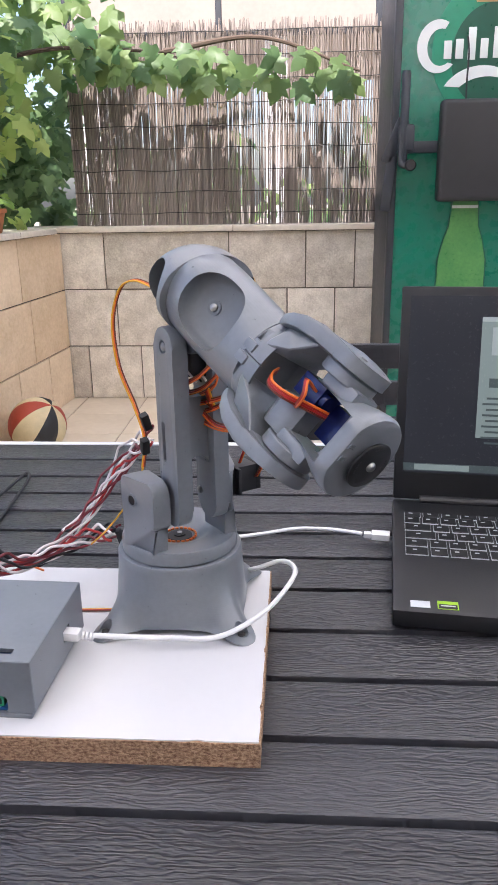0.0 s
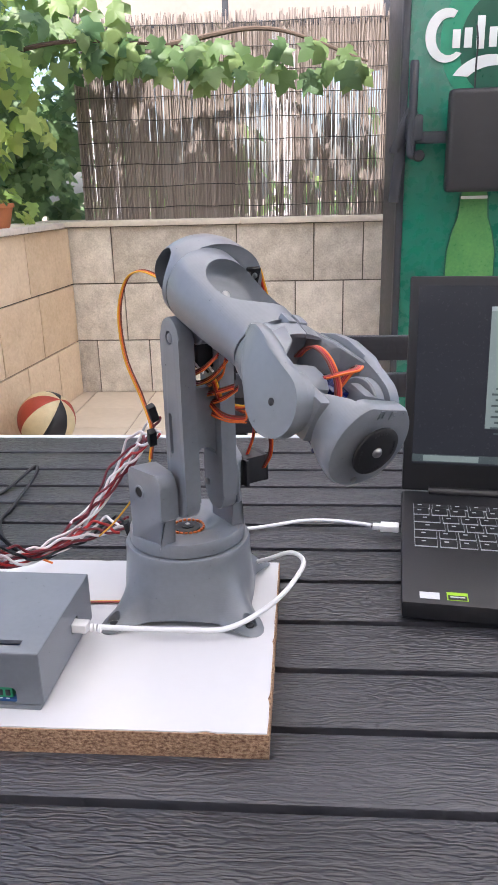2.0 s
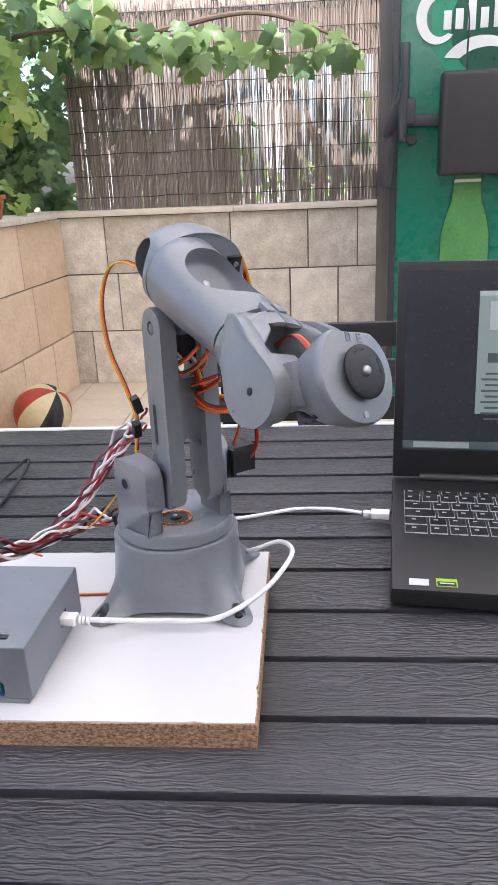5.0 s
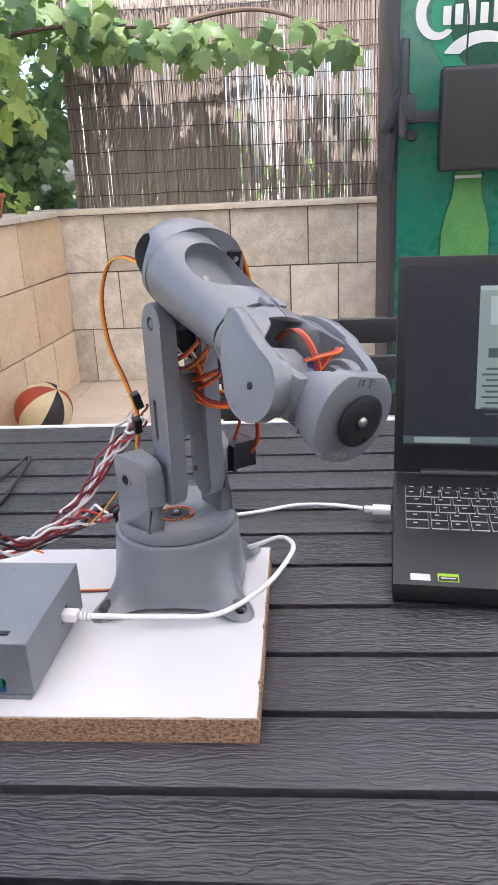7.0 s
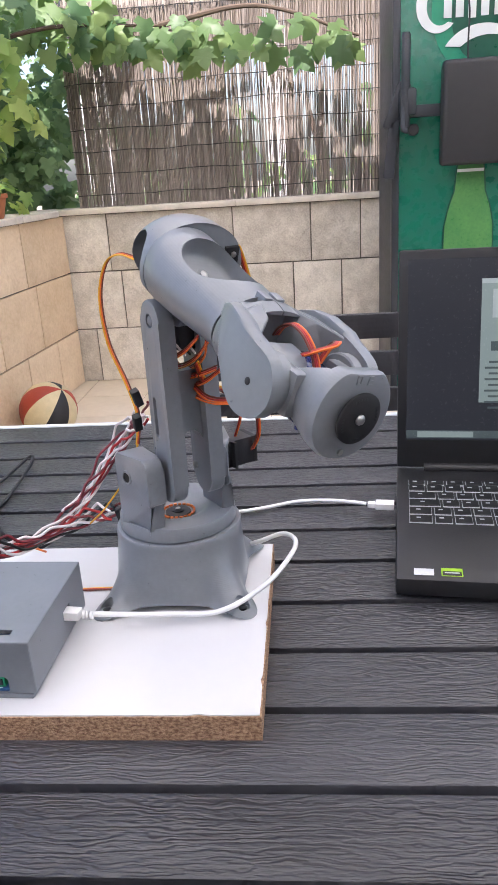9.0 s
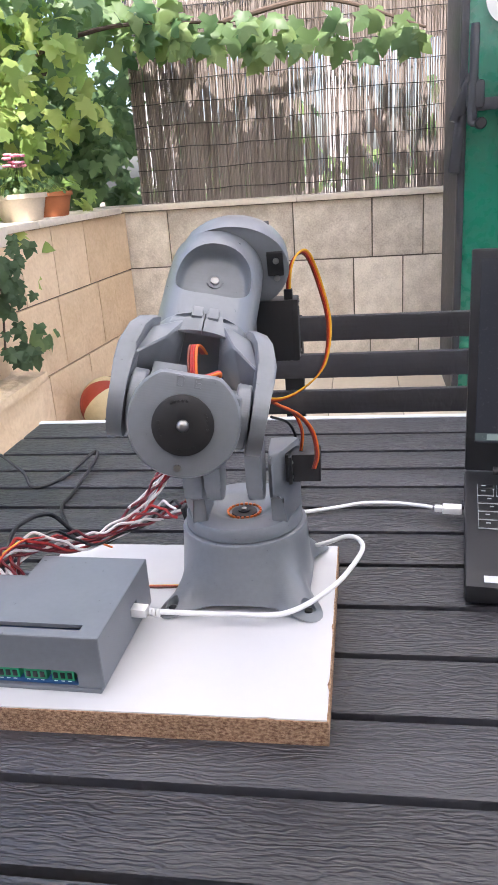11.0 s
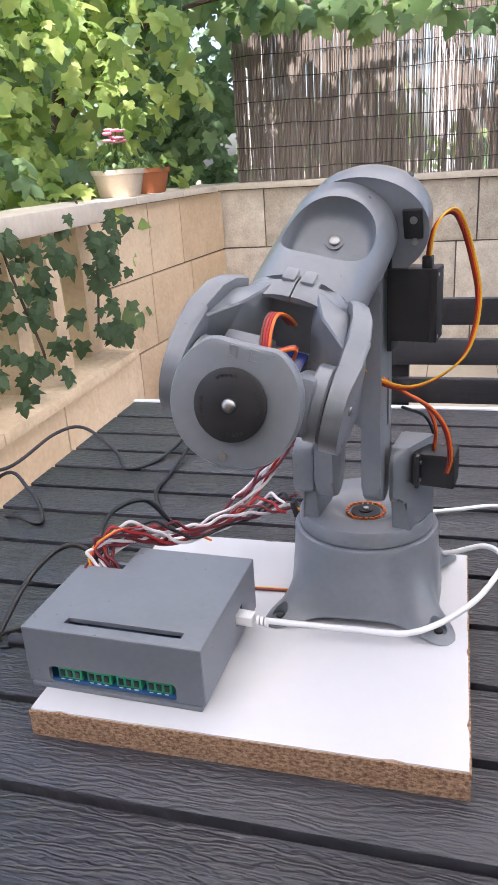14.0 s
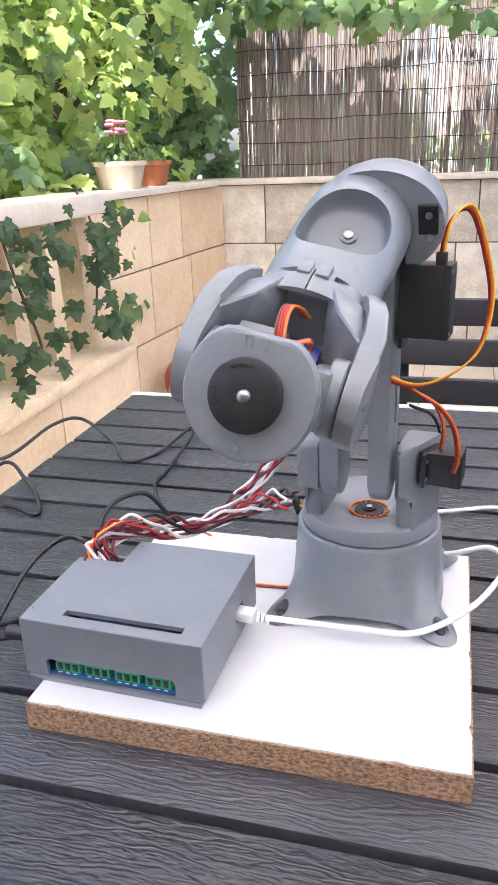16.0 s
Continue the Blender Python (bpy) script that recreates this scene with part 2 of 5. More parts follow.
def spline(points, steps=8):
    """A smooth line through the points."""
    p = [Vector(q) for q in points]
    p = [p[0] * 2 - p[1]] + p + [p[-1] * 2 - p[-2]]
    out = []
    for i in range(1, len(p) - 2):
        for s in range(steps):
            t = s / steps
            out.append(0.5 * (2 * p[i] + (p[i + 1] - p[i - 1]) * t + (2 * p[i - 1] - 5 * p[i] + 4 * p[i + 1] - p[i + 2]) * t * t + (3 * p[i] - p[i - 1] - 3 * p[i + 1] + p[i + 2]) * t ** 3))
    out.append(p[-2])
    return out


def tube(points, r, n=8, bm=None, steps=8, raw=False):
    bm = bm or bmesh.new()
    pts = points if raw else spline(points, steps)
    up, rings = Vector((0.13, 0.31, 0.94)), []
    for i, p in enumerate(pts):
        d = (pts[min(i + 1, len(pts) - 1)] - pts[max(i - 1, 0)]).normalized()
        side = d.cross(up)
        if side.length < 1e-4:
            side = d.cross(Vector((1, 0, 0)))
        side.normalize()
        up = side.cross(d).normalized()
        rr = r(i / (len(pts) - 1)) if callable(r) else r
        rings.append([bm.verts.new(p + rr * (math.cos(2 * math.pi * k / n) * side + math.sin(2 * math.pi * k / n) * up)) for k in range(n)])
    for a, b in zip(rings, rings[1:]):
        for k in range(n):
            bm.faces.new((a[k], a[(k + 1) % n], b[(k + 1) % n], b[k]))
    bm.faces.new(rings[0][::-1])
    bm.faces.new(rings[-1])
    return bm


def ribbon(parent, points, mats, gap=0.0013, r=0.0007, side=(0, 0, 1), name="wire"):
    """A flat lead of some wires side by side along a line."""
    s = Vector(side).normalized()
    for k, m in enumerate(mats):
        off = s * gap * (k - (len(mats) - 1) / 2)
        part(name, tube([Vector(p) + off for p in points], r, 6), m, parent)


def cut(ob, cutters):
    """Cuts the meshes given as bmeshes out of ob."""
    tools = []
    for bm in cutters:
        me = bpy.data.meshes.new("tool")
        bmesh.ops.recalc_face_normals(bm, faces=bm.faces[:])
        bm.to_mesh(me)
        bm.free()
        t = new("tool", me)
        t.parent, t.matrix_basis = ob.parent, ob.matrix_basis
        md = ob.modifiers.new("cut", "BOOLEAN")
        md.operation, md.solver, md.object = "DIFFERENCE", "EXACT", t
        tools.append(t)
    bpy.context.view_layer.update()
    me = bpy.data.meshes.new_from_object(ob.evaluated_get(bpy.context.evaluated_depsgraph_get()))
    ob.modifiers.clear()
    old, ob.data = ob.data, me
    me.name = old.name
    smooth(me, 35)
    for t in tools:
        d = t.data
        bpy.data.objects.remove(t)
        bpy.data.meshes.remove(d)
    return ob


def ellipsoid(at, radii, bm=None, u=28, v=16):
    bm = bm or bmesh.new()
    bmesh.ops.create_uvsphere(bm, u_segments=u, v_segments=v, radius=1, matrix=Matrix.Translation(at) @ Matrix.Diagonal((*radii, 1)))
    return bm


ALONG_X = pose(0, 0, 0, 0, 90, 0)  # z to x
ALONG_Y = pose(0, 0, 0, -90, 0, 0)  # z to y

# ---- the terrace ----


def shade_awning_mat():
    # Translucent, so sunlight reaches the table as soft overhead light.
    m = mat("cream_canvas", (0.78, 0.76, 0.72), 0.9, var=0.03, scale=3)
    n, l = m.node_tree.nodes, m.node_tree.links
    tr = n.new("ShaderNodeBsdfTranslucent")
    tr.inputs[0].default_value = (0.90, 0.90, 0.88, 1)
    mix = n.new("ShaderNodeMixShader")
    mix.inputs[0].default_value = 0.72
    l.new(n["Principled BSDF"].outputs[0], mix.inputs[1])
    l.new(tr.outputs[0], mix.inputs[2])
    l.new(mix.outputs[0], n["Material Output"].inputs[0])
    return m


tag_mesh("ground", box((160, 160, 0.2), (0, 0, GROUND - 0.1 - 0.004)), GROUT, "pale grouted patio ground reaching to the distance", "ground", kind="structure", shade=False)
# Awning out of view, added to keep direct sun off the terrace.
tag_mesh("ceiling", box((6.15, 6.1, 0.004), (1.525, -0.3, 2.9)), shade_awning_mat(), "unseen cream canvas awning added to block and soften the sun", "awning", kind="structure", shade=False)
# Unseen wall added behind the camera; its dull colour darkens the near sides.
UNSEEN_WALL = mat("house_render", (0.27, 0.24, 0.20), 0.9, scale=3, color2=(0.36, 0.32, 0.27))
tag_mesh("wall_south", box((9, 0.25, 3.2), (1.5, -3.4, GROUND + 1.6)), UNSEEN_WALL, "unseen beige wall added behind the terrace to dim the front light", "wall", kind="structure", shade=False)
# Added out of view: white for bounce, low to let eastern skylight in.
tag_mesh("wall_east", box((0.25, 7.2, 0.9), (4.6, 0.2, GROUND + 0.45)), FAR_WHITE, "unseen low white wall added to close the terrace and bounce light", "wall", kind="structure", shade=False)

WALL_Y, WALL_X = 3.55, -1.16
COURSES = ((GROUND, 0.328), (0.328, 0.631), (0.631, 0.921))


def stone_mesh(w, h, d, seed):
    """A rough-faced block, its face towards -y."""
    rng = random.Random(seed)
    bm = bmesh.new()
    nx, nz = max(3, int(w / 0.05)), max(3, int(h / 0.05))
    grid = []
    for j in range(nz + 1):
        row = []
        for i in range(nx + 1):
            edge = i in (0, nx) or j in (0, nz)
            bulge = 0 if edge else 0.006 + rng.uniform(-0.005, 0.006)
            row.append(bm.verts.new((w * (i / nx - 0.5), -d / 2 - bulge, h * (j / nz - 0.5))))
        grid.append(row)
    for j in range(nz):
        for i in range(nx):
            bm.faces.new((grid[j][i], grid[j][i + 1], grid[j + 1][i + 1], grid[j + 1][i]))
    rim = grid[0] + [r[-1] for r in grid[1:]] + grid[-1][-2::-1] + [r[0] for r in grid[-2:0:-1]]
    back = [bm.verts.new((v.co.x, d / 2, v.co.z)) for v in rim]
    for k in range(len(rim)):
        q = (k + 1) % len(rim)
        bm.faces.new((rim[q], rim[k], back[k], back[q]))
    bm.faces.new(back)
    me = bpy.data.meshes.new("stone")
    bm.to_mesh(me)
    bm.free()
    return me


def lay_stones(parent, course, joints, material, place):
    """Stones of one course between the joints given along the wall."""
    z0, z1 = course
    for k, (a, b) in enumerate(zip(joints, joints[1:])):
        me = stone_mesh(b - a - 0.007, z1 - z0 - 0.007, 0.03, int(a * 977 + z0 * 331))
        smooth(me, 50)
        me.materials.append(material)
        ob = new("stone", me)
        ob.parent = parent
        ob.matrix_basis = place((a + b) / 2, (z0 + z1) / 2)


def wall_north():
    w = tag_mesh("wall_north", box((4.64, 0.2, 0.9), (WALL_X - 0.24 + 2.32, WALL_Y + 0.112, GROUND + 0.44)), MORTAR, "rough-faced pale limestone block wall with a coping", "wall", kind="structure", shade=False)
    j1 = [-1.205, -0.975, -0.322, 0.074, 0.325, 0.86, 1.36, 1.9, 2.5, 3.1]
    j2 = [-1.205, -0.926, -0.55, -0.0215, 0.227, 0.62, 1.1, 1.6, 2.2, 2.8, 3.1]
    j3 = [-1.205, -1.097, -0.81, -0.30, 0.06, 0.31, 0.7, 1.2, 1.75, 2.4, 3.1]
    for c, j in zip(COURSES, (j3, j2, j1)):
        lay_stones(w, c, j, STONE, lambda x, z: pose(x, WALL_Y + 0.015, z))
    for a, b in ((-1.40, -0.3), (-0.298, 0.7), (0.702, 1.9), (1.902, 3.1)):
        part("coping_stone", box((b - a, 0.26, 0.028), ((a + b) / 2, WALL_Y + 0.1, 0.936), 0.006), COPING, w)


def wall_west():
    w = tag_mesh("wall_west", box((0.2, 1.42, 0.9), (WALL_X - 0.112, 2.8, GROUND + 0.44)), MORTAR, "yellowish limestone block wall with a coping", "wall", kind="structure", shade=False)
    side = lambda y, z: pose(WALL_X - 0.015, y, z, 0, 0, 90)
    lay_stones(w, COURSES[2], [2.09, 2.42, 2.70, 3.02, 3.54], STONE_YELLOW, side)
    lay_stones(w, COURSES[1], [2.09, 2.33, 2.68, 3.10, 3.54], STONE_YELLOW, side)
    lay_stones(w, COURSES[0], [2.09, 2.50, 2.90, 3.25, 3.54], STONE_YELLOW, side)
    part("stone", box((0.2, 0.03, 0.87), (WALL_X - 0.115, 2.085, GROUND + 0.435), 0.006), STONE_YELLOW, w)
    for a, b in ((2.06, 2.55), (2.552, 3.0), (3.002, 3.418)):
        part("coping_stone", box((0.27, b - a, 0.028), (WALL_X - 0.1, (a + b) / 2, 0.937), 0.006), COPING, w)
    w.matrix_basis = pose(-1.195, WALL_Y, 0, 0, 0, -4.9) @ Matrix.Translation((-WALL_X, -WALL_Y, 0))


def low_wall():
    w = tag_mesh("wall_parapet", box((0.22, 4.2, 0.40), (-1.245, -0.04, GROUND + 0.19)), MORTAR, "low yellow limestone wall with a wide ledge", "wall", kind="structure", shade=False)
    lay_stones(w, (GROUND, 0.235), [-2.1, -1.6, -1.1, -0.6, -0.1, 0.4, 0.85, 1.3, 1.75, 2.06], STONE_YELLOW, lambda y, z: pose(-1.132, y, z, 0, 0, 90))
    lay_stones(w, (0.235, 0.430), [-2.1, -1.4, -0.9, -0.4, 0.15, 0.6, 1.05, 1.55, 2.06], STONE_YELLOW, lambda y, z: pose(-1.132, y, z, 0, 0, 90))
    for a, b in ((-2.1, -1.0), (-0.998, 0.2), (0.202, 1.2), (1.202, 2.066)):
        part("ledge_stone", box((0.30, b - a, 0.034), (-1.24, (a + b) / 2, 0.447), 0.007), STONE_YELLOW, w)
    b = thing("balustrade", "yellow limestone balustrade overgrown with a climbing vine", "balustrade", pose(-1.25, 0, 0.464), kind="structure")
    for k in range(16):
        y = 1.98 - 0.215 * k
        part("baluster", prism([(-0.045, 0), (0.045, 0), (0.045, 0.07), (0.033, 0.09), (0.030, 0.30), (0.040, 0.40), (0.040, 0.436), (-0.040, 0.436), (-0.040, 0.40), (-0.030, 0.30), (-0.033, 0.09), (-0.045, 0.07)], 0.085, m=pose(0, y, 0, 90, 0, 90), bevel=0.006), STONE_YELLOW, b)
    for a, e in ((-2.0, -0.6), (-0.598, 0.7), (0.702, 2.066)):
        part("rail", box((0.20, e - a, 0.065), (0, (a + e) / 2, 0.4685), 0.01), COPING, b)


def patio():
    p = thing("floor", "sand-coloured square patio tiles", "floor", pose(0, 0, GROUND), kind="structure")
    me = bpy.data.meshes.new("tile")
    bm = box((0.326, 0.326, 0.02), (0, 0, -0.0096), 0.002, seg=1)
    bm.to_mesh(me)
    bm.free()
    me.materials.append(TILE)
    for i in range(-1, 9):
        for j in range(9):
            ob = new("tile", me)
            ob.parent = p
            ob.matrix_basis = pose(-0.96 + 0.33 * i, 0.76 + 0.33 * j, 0)


# ---- reed fence ----


def reed_fence():
    f = thing("reed_fence", "weathered brown reed screen bound with wire above the stone wall", "fence", pose(0, WALL_Y + 0.1, 0.95), kind="")
    rng = random.Random(5)
    post = lambda x: part("post", box((0.03, 0.03, 1.1), (x, 0.06, 0.55), 0.003), FRIDGE_FRAME, f)
    for x in (-1.12, -0.36, 0.42, 1.3, 2.2):
        post(x)
    for name, a, b, keep in (("dense_panel", -1.13, -0.33, 0.992), ("open_panel", -0.33, 0.46, 0.74), ("far_panel", 0.46, 2.4, 0.95)):
        verts, faces = [], []
        x, depth = a, 0.0
        while x < b or depth < 0.012:
            if x >= b:
                x, depth = a, depth + 0.012
            w = rng.uniform(0.003, 0.0062)
            gap = noise.noise(Vector((x * 9, 3.1, 0)))
            x += w * (0.78 if name != "open_panel" else 0.80 + max(0, gap - 0.1) * 0.9)
            if rng.random() > keep:
                continue
            top = 0.93 + rng.uniform(-0.05, 0.03)
            lean, y0 = rng.uniform(-0.012, 0.012), depth + rng.uniform(-0.007, 0.007)
            low = 0.0
            pieces = [(low, top)]
            if rng.random() < (0.05 if name != "open_panel" else 0.17):
                h = rng.uniform(0.08, 0.2) if rng.random() < 0.3 else rng.uniform(0.36, 0.62)
                g = rng.uniform(0.05, 0.22)
                pieces = [(low, h), (h + g, top)] if h + g < top else [(low, h)]
            for z0, z1 in pieces:
                base = len(verts)
                for z in (z0, (z0 + z1) / 2, z1):
                    bend = rng.uniform(-0.0025, 0.0025)
                    for c in range(5):
                        an = 2 * math.pi * c / 5
                        verts.append((x + lean * z + bend + w / 2 * math.cos(an), y0 + w / 2 * math.sin(an), z))
                for r in range(2):
                    for c in range(5):
                        d = (c + 1) % 5
                        faces.append((base + r * 5 + c, base + r * 5 + d, base + r * 5 + 5 + d, base + r * 5 + 5 + c))
        me = bpy.data.meshes.new(name)
        me.from_pydata(verts, [], faces)
        me.update()
        smooth(me, 80)
        me.materials.append(REED_RANDOM)
        ob = new(name, me)
        ob.parent = f
        tagged(ob, "bundled dry reeds", kind="stuff")
        for k in range(9):
            z = 0.06 + 0.105 * k
            part("binding_wire", tube([Vector((a + (b - a) * i / 8, -0.009, z + rng.uniform(-0.004, 0.004))) for i in range(9)], 0.0022, 5, raw=True), WIRE, f)
    part("rail", box((3.6, 0.03, 0.03), (0.64, 0.06, 0.9), 0.003), FRIDGE_FRAME, f)


REED_RANDOM = mat("weathered_reeds", (0.22, 0.182, 0.157), 0.8, scale=6, color2=(0.36, 0.305, 0.265))
_n, _l = REED_RANDOM.node_tree.nodes, REED_RANDOM.node_tree.links
_geo = _n.new("ShaderNodeNewGeometry")
_ramp = [q for q in _n if q.type == "VALTORGB"][0]
_ramp.color_ramp.elements[0].position, _ramp.color_ramp.elements[1].position = 0.0, 1.0
_l.new(_geo.outputs["Random Per Island"], _ramp.inputs[0])


# ---- leaves ----
LOBES = [(0, 0), (0.30, -0.14), (0.52, 0.10), (0.36, 0.24), (0.60, 0.52), (0.30, 0.52), (0.24, 0.74), (0, 1.06), (-0.24, 0.74), (-0.30, 0.52), (-0.60, 0.52), (-0.36, 0.24), (-0.52, 0.10), (-0.30, -0.14)]
OVAL = [(0, 0), (0.20, 0.18), (0.27, 0.45), (0.18, 0.75), (0, 1.06), (-0.18, 0.75), (-0.27, 0.45), (-0.20, 0.18)]


def leaf_points(shape, size, m, curl):
    out = [m @ Vector((0, 0.42 * size, 0.0))]
    for x, y in shape:
        out.append(m @ Vector((x * size, y * size, -curl * size * (x * x * 2 + (y - 0.4) ** 2))))
    return out


def leaf_cloud(name, parent, places, material, shape=LOBES, label=""):
    """Many leaves in one mesh. places: (point, size, direction that the blade faces)."""
    verts, faces = [], []
    rng = random.Random(len(places))
    for p, size, face in places:
        q = Vector(face).normalized().to_track_quat("Z", "Y").to_matrix().to_4x4()
        m = Matrix.Translation(p) @ q @ pose(0, 0, 0, rng.uniform(-25, 25), rng.uniform(-25, 25), 180 + rng.uniform(-60, 60))
        base = len(verts)
        verts += leaf_points(shape, size, m, rng.uniform(0.1, 0.5))
        n = len(shape)
        faces += [(base, base + 1 + k, base + 1 + (k + 1) % n) for k in range(n)]
    me = bpy.data.meshes.new(name)
    me.from_pydata([tuple(v) for v in verts], [], faces)
    me.update()
    smooth(me, 89)
    me.materials.append(material)
    ob = new(name, me)
    if parent:
        ob.parent = parent
    return tagged(ob, label, kind="stuff")


def clumps(rng, count, centre, spread, size, per, radius, face):
    out = []
    for _ in range(count):
        c = Vector([rng.gauss(m, s) for m, s in zip(centre, spread)])
        for _ in range(per):
            d = Vector((rng.gauss(0, 1), rng.gauss(0, 1), rng.gauss(0, 0.8)))
            d = d.normalized() * radius * rng.uniform(0.4, 1.0)
            out.append((c + d, size * rng.uniform(0.6, 1.25), Vector(face) + d.normalized() * 0.8 + Vector((0, 0, rng.uniform(0, 0.6)))))
    return out


def greenery():
    rng = random.Random(11)
    tree = thing("grape_vine", "dense leafy vine with outer leaves in a bright yellow-green standing for sunlight behind the wall", "vine", pose(0, 0, 0))
    part("trunk", tube([(-1.75, 3.0, GROUND), (-1.72, 2.95, 0.7), (-1.8, 3.05, 1.3), (-1.6, 3.1, 1.9)], lambda t: 0.045 - 0.02 * t, 10), BARK, tree)
    part("trunk", tube([(-1.9, 2.0, GROUND), (-1.85, 2.05, 0.8), (-1.9, 1.95, 1.5), (-1.7, 2.0, 2.2)], lambda t: 0.04 - 0.02 * t, 10), BARK, tree)
    for a, b in (((-1.7, 3.05, 1.5), (-0.6, 3.48, 1.74)), ((-1.75, 2.0, 1.8), (-1.3, 2.6, 2.3)), ((-1.8, 3.0, 1.2), (-1.35, 3.4, 1.6)), ((-1.85, 2.0, 1.2), (-1.5, 1.4, 1.6)), ((-0.6, 3.48, 1.74), (0.32, 3.50, 1.64))):
        mid = (Vector(a) + Vector(b)) / 2 + Vector((0, 0, 0.1))
        part("limb", tube([a, mid, b], lambda t: 0.014 - 0.008 * t, 7), BARK, tree)
    face = (0.5, -0.8, 0.4)
    # Inner clumps take the shade-coloured leaves, outer clumps the sun-coloured ones.
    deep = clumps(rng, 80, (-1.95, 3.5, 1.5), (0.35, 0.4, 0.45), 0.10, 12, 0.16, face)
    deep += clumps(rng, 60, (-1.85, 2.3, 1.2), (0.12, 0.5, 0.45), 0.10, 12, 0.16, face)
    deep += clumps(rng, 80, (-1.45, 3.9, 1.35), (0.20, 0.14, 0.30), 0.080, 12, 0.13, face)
    leaf_cloud("crown", tree, deep, LEAF_SHADE, label="inner leaves in a darker green standing for shade")
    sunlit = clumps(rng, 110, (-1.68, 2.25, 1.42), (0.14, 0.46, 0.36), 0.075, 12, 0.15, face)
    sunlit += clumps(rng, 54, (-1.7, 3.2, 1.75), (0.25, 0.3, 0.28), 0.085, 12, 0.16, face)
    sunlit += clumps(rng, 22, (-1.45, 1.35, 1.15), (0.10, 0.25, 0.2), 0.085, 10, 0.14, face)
    leaf_cloud("sunlit_crown", tree, sunlit, LEAF_SUN, label="outer leaves in a bright yellow-green standing for sunlight")
    garland = []
    for k in range(72):
        t = rng.random() ** 0.9
        x = -1.1 + 1.40 * t
        z = 1.72 - 0.10 * t + 0.02 * math.sin(t * 9) + rng.gauss(0, 0.05)
        garland.append((Vector((x, 3.42 + rng.uniform(-0.07, 0.07), z)), rng.uniform(0.075, 0.125), (0.1 + rng.uniform(-0.4, 0.4), -1, 0.35)))
    for k in range(70):
        x = -1.5 + 0.75 * rng.random() ** 1.3
        garland.append((Vector((x, 3.40 + rng.uniform(-0.1, 0.1), rng.uniform(1.62, 2.05))), rng.uniform(0.08, 0.13), (rng.uniform(-0.4, 0.4), -1, 0.3)))
    leaf_cloud("garland", tree, garland, LEAF_VINE, label="hanging garland of vine leaves")

    hedge = thing("hedge", "tall sunlit garden hedge beyond the fence", "hedge", pose(0, 0, 0))
    part("trunk", tube([(0.2, 6.4, GROUND), (0.25, 6.4, 0.9), (0.1, 6.5, 1.6)], lambda t: 0.05 - 0.03 * t, 8), BARK, hedge)
    part("trunk", tube([(2.0, 6.6, GROUND), (1.9, 6.6, 1.0), (2.1, 6.5, 1.7)], lambda t: 0.05 - 0.03 * t, 8), BARK, hedge)
    far = []
    for x in (-1.2, -0.2, 0.9, 2.2, 3.4):
        far += clumps(rng, 26, (x, 6.4, 0.85), (0.35, 0.3, 0.32), 0.14, 9, 0.22, face)
    leaf_cloud("crown", hedge, far, LEAF_VINE, OVAL)

    ivy = thing("climbing_vine", "dark green vine hanging over the balustrade", "vine", pose(0, 0, 0))
    stem = [(-1.2, 1.95, 0.98), (-1.14, 1.93, 0.85), (-1.135, 1.90, 0.70), (-1.14, 1.88, 0.58)]
    part("stem", tube(stem, 0.004, 6), BARK, ivy)
    part("stem", tube([(-1.22, 1.5, 0.98), (-1.15, 1.45, 0.8), (-1.14, 1.52, 0.6), (-1.2, 1.62, 0.52)], 0.004, 6), BARK, ivy)
    for k in range(120):
        t = rng.random()
        first = rng.random() < 0.45
        c = Vector((-1.10 + rng.uniform(-0.04, 0.03), 1.92 + rng.gauss(0, 0.05), 0.95 - 0.42 * t)) if first else Vector((-1.13 + rng.uniform(-0.07, 0.05), 1.50 + rng.gauss(0, 0.17), 0.95 - 0.45 * t))
        me = LEAF_MESHES[k % len(LEAF_MESHES)]
        ob = new("leaf", me)
        ob.parent = ivy
        q = Vector((0.7 + rng.uniform(-0.3, 0.3), -0.8, 0.4)).to_track_quat("Z", "Y").to_matrix().to_4x4()
        ob.matrix_basis = Matrix.Translation(c) @ q @ pose(0, 0, 0, rng.uniform(-20, 20), rng.uniform(-20, 20), 180 + rng.uniform(-40, 40))
    # Shade between the balusters is coloured into these darker leaves.
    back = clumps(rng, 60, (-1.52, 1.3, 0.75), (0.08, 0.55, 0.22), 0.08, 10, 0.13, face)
    leaf_cloud("undergrowth", ivy, back, LEAF_SHADE, label="leaves behind the balusters in a darker green standing for shade")


LEAF_MESHES = []
for _k in range(4):
    _me = bpy.data.meshes.new("leaf")
    _v = leaf_points(LOBES, 0.036 + 0.008 * _k, Matrix(), 0.25 + 0.1 * _k)
    _me.from_pydata([tuple(v) for v in _v], [], [(0, 1 + k, 1 + (k + 1) % len(LOBES)) for k in range(len(LOBES))])
    _me.update()
    _me.materials.append(LEAF_IVY)
    LEAF_MESHES.append(_me)


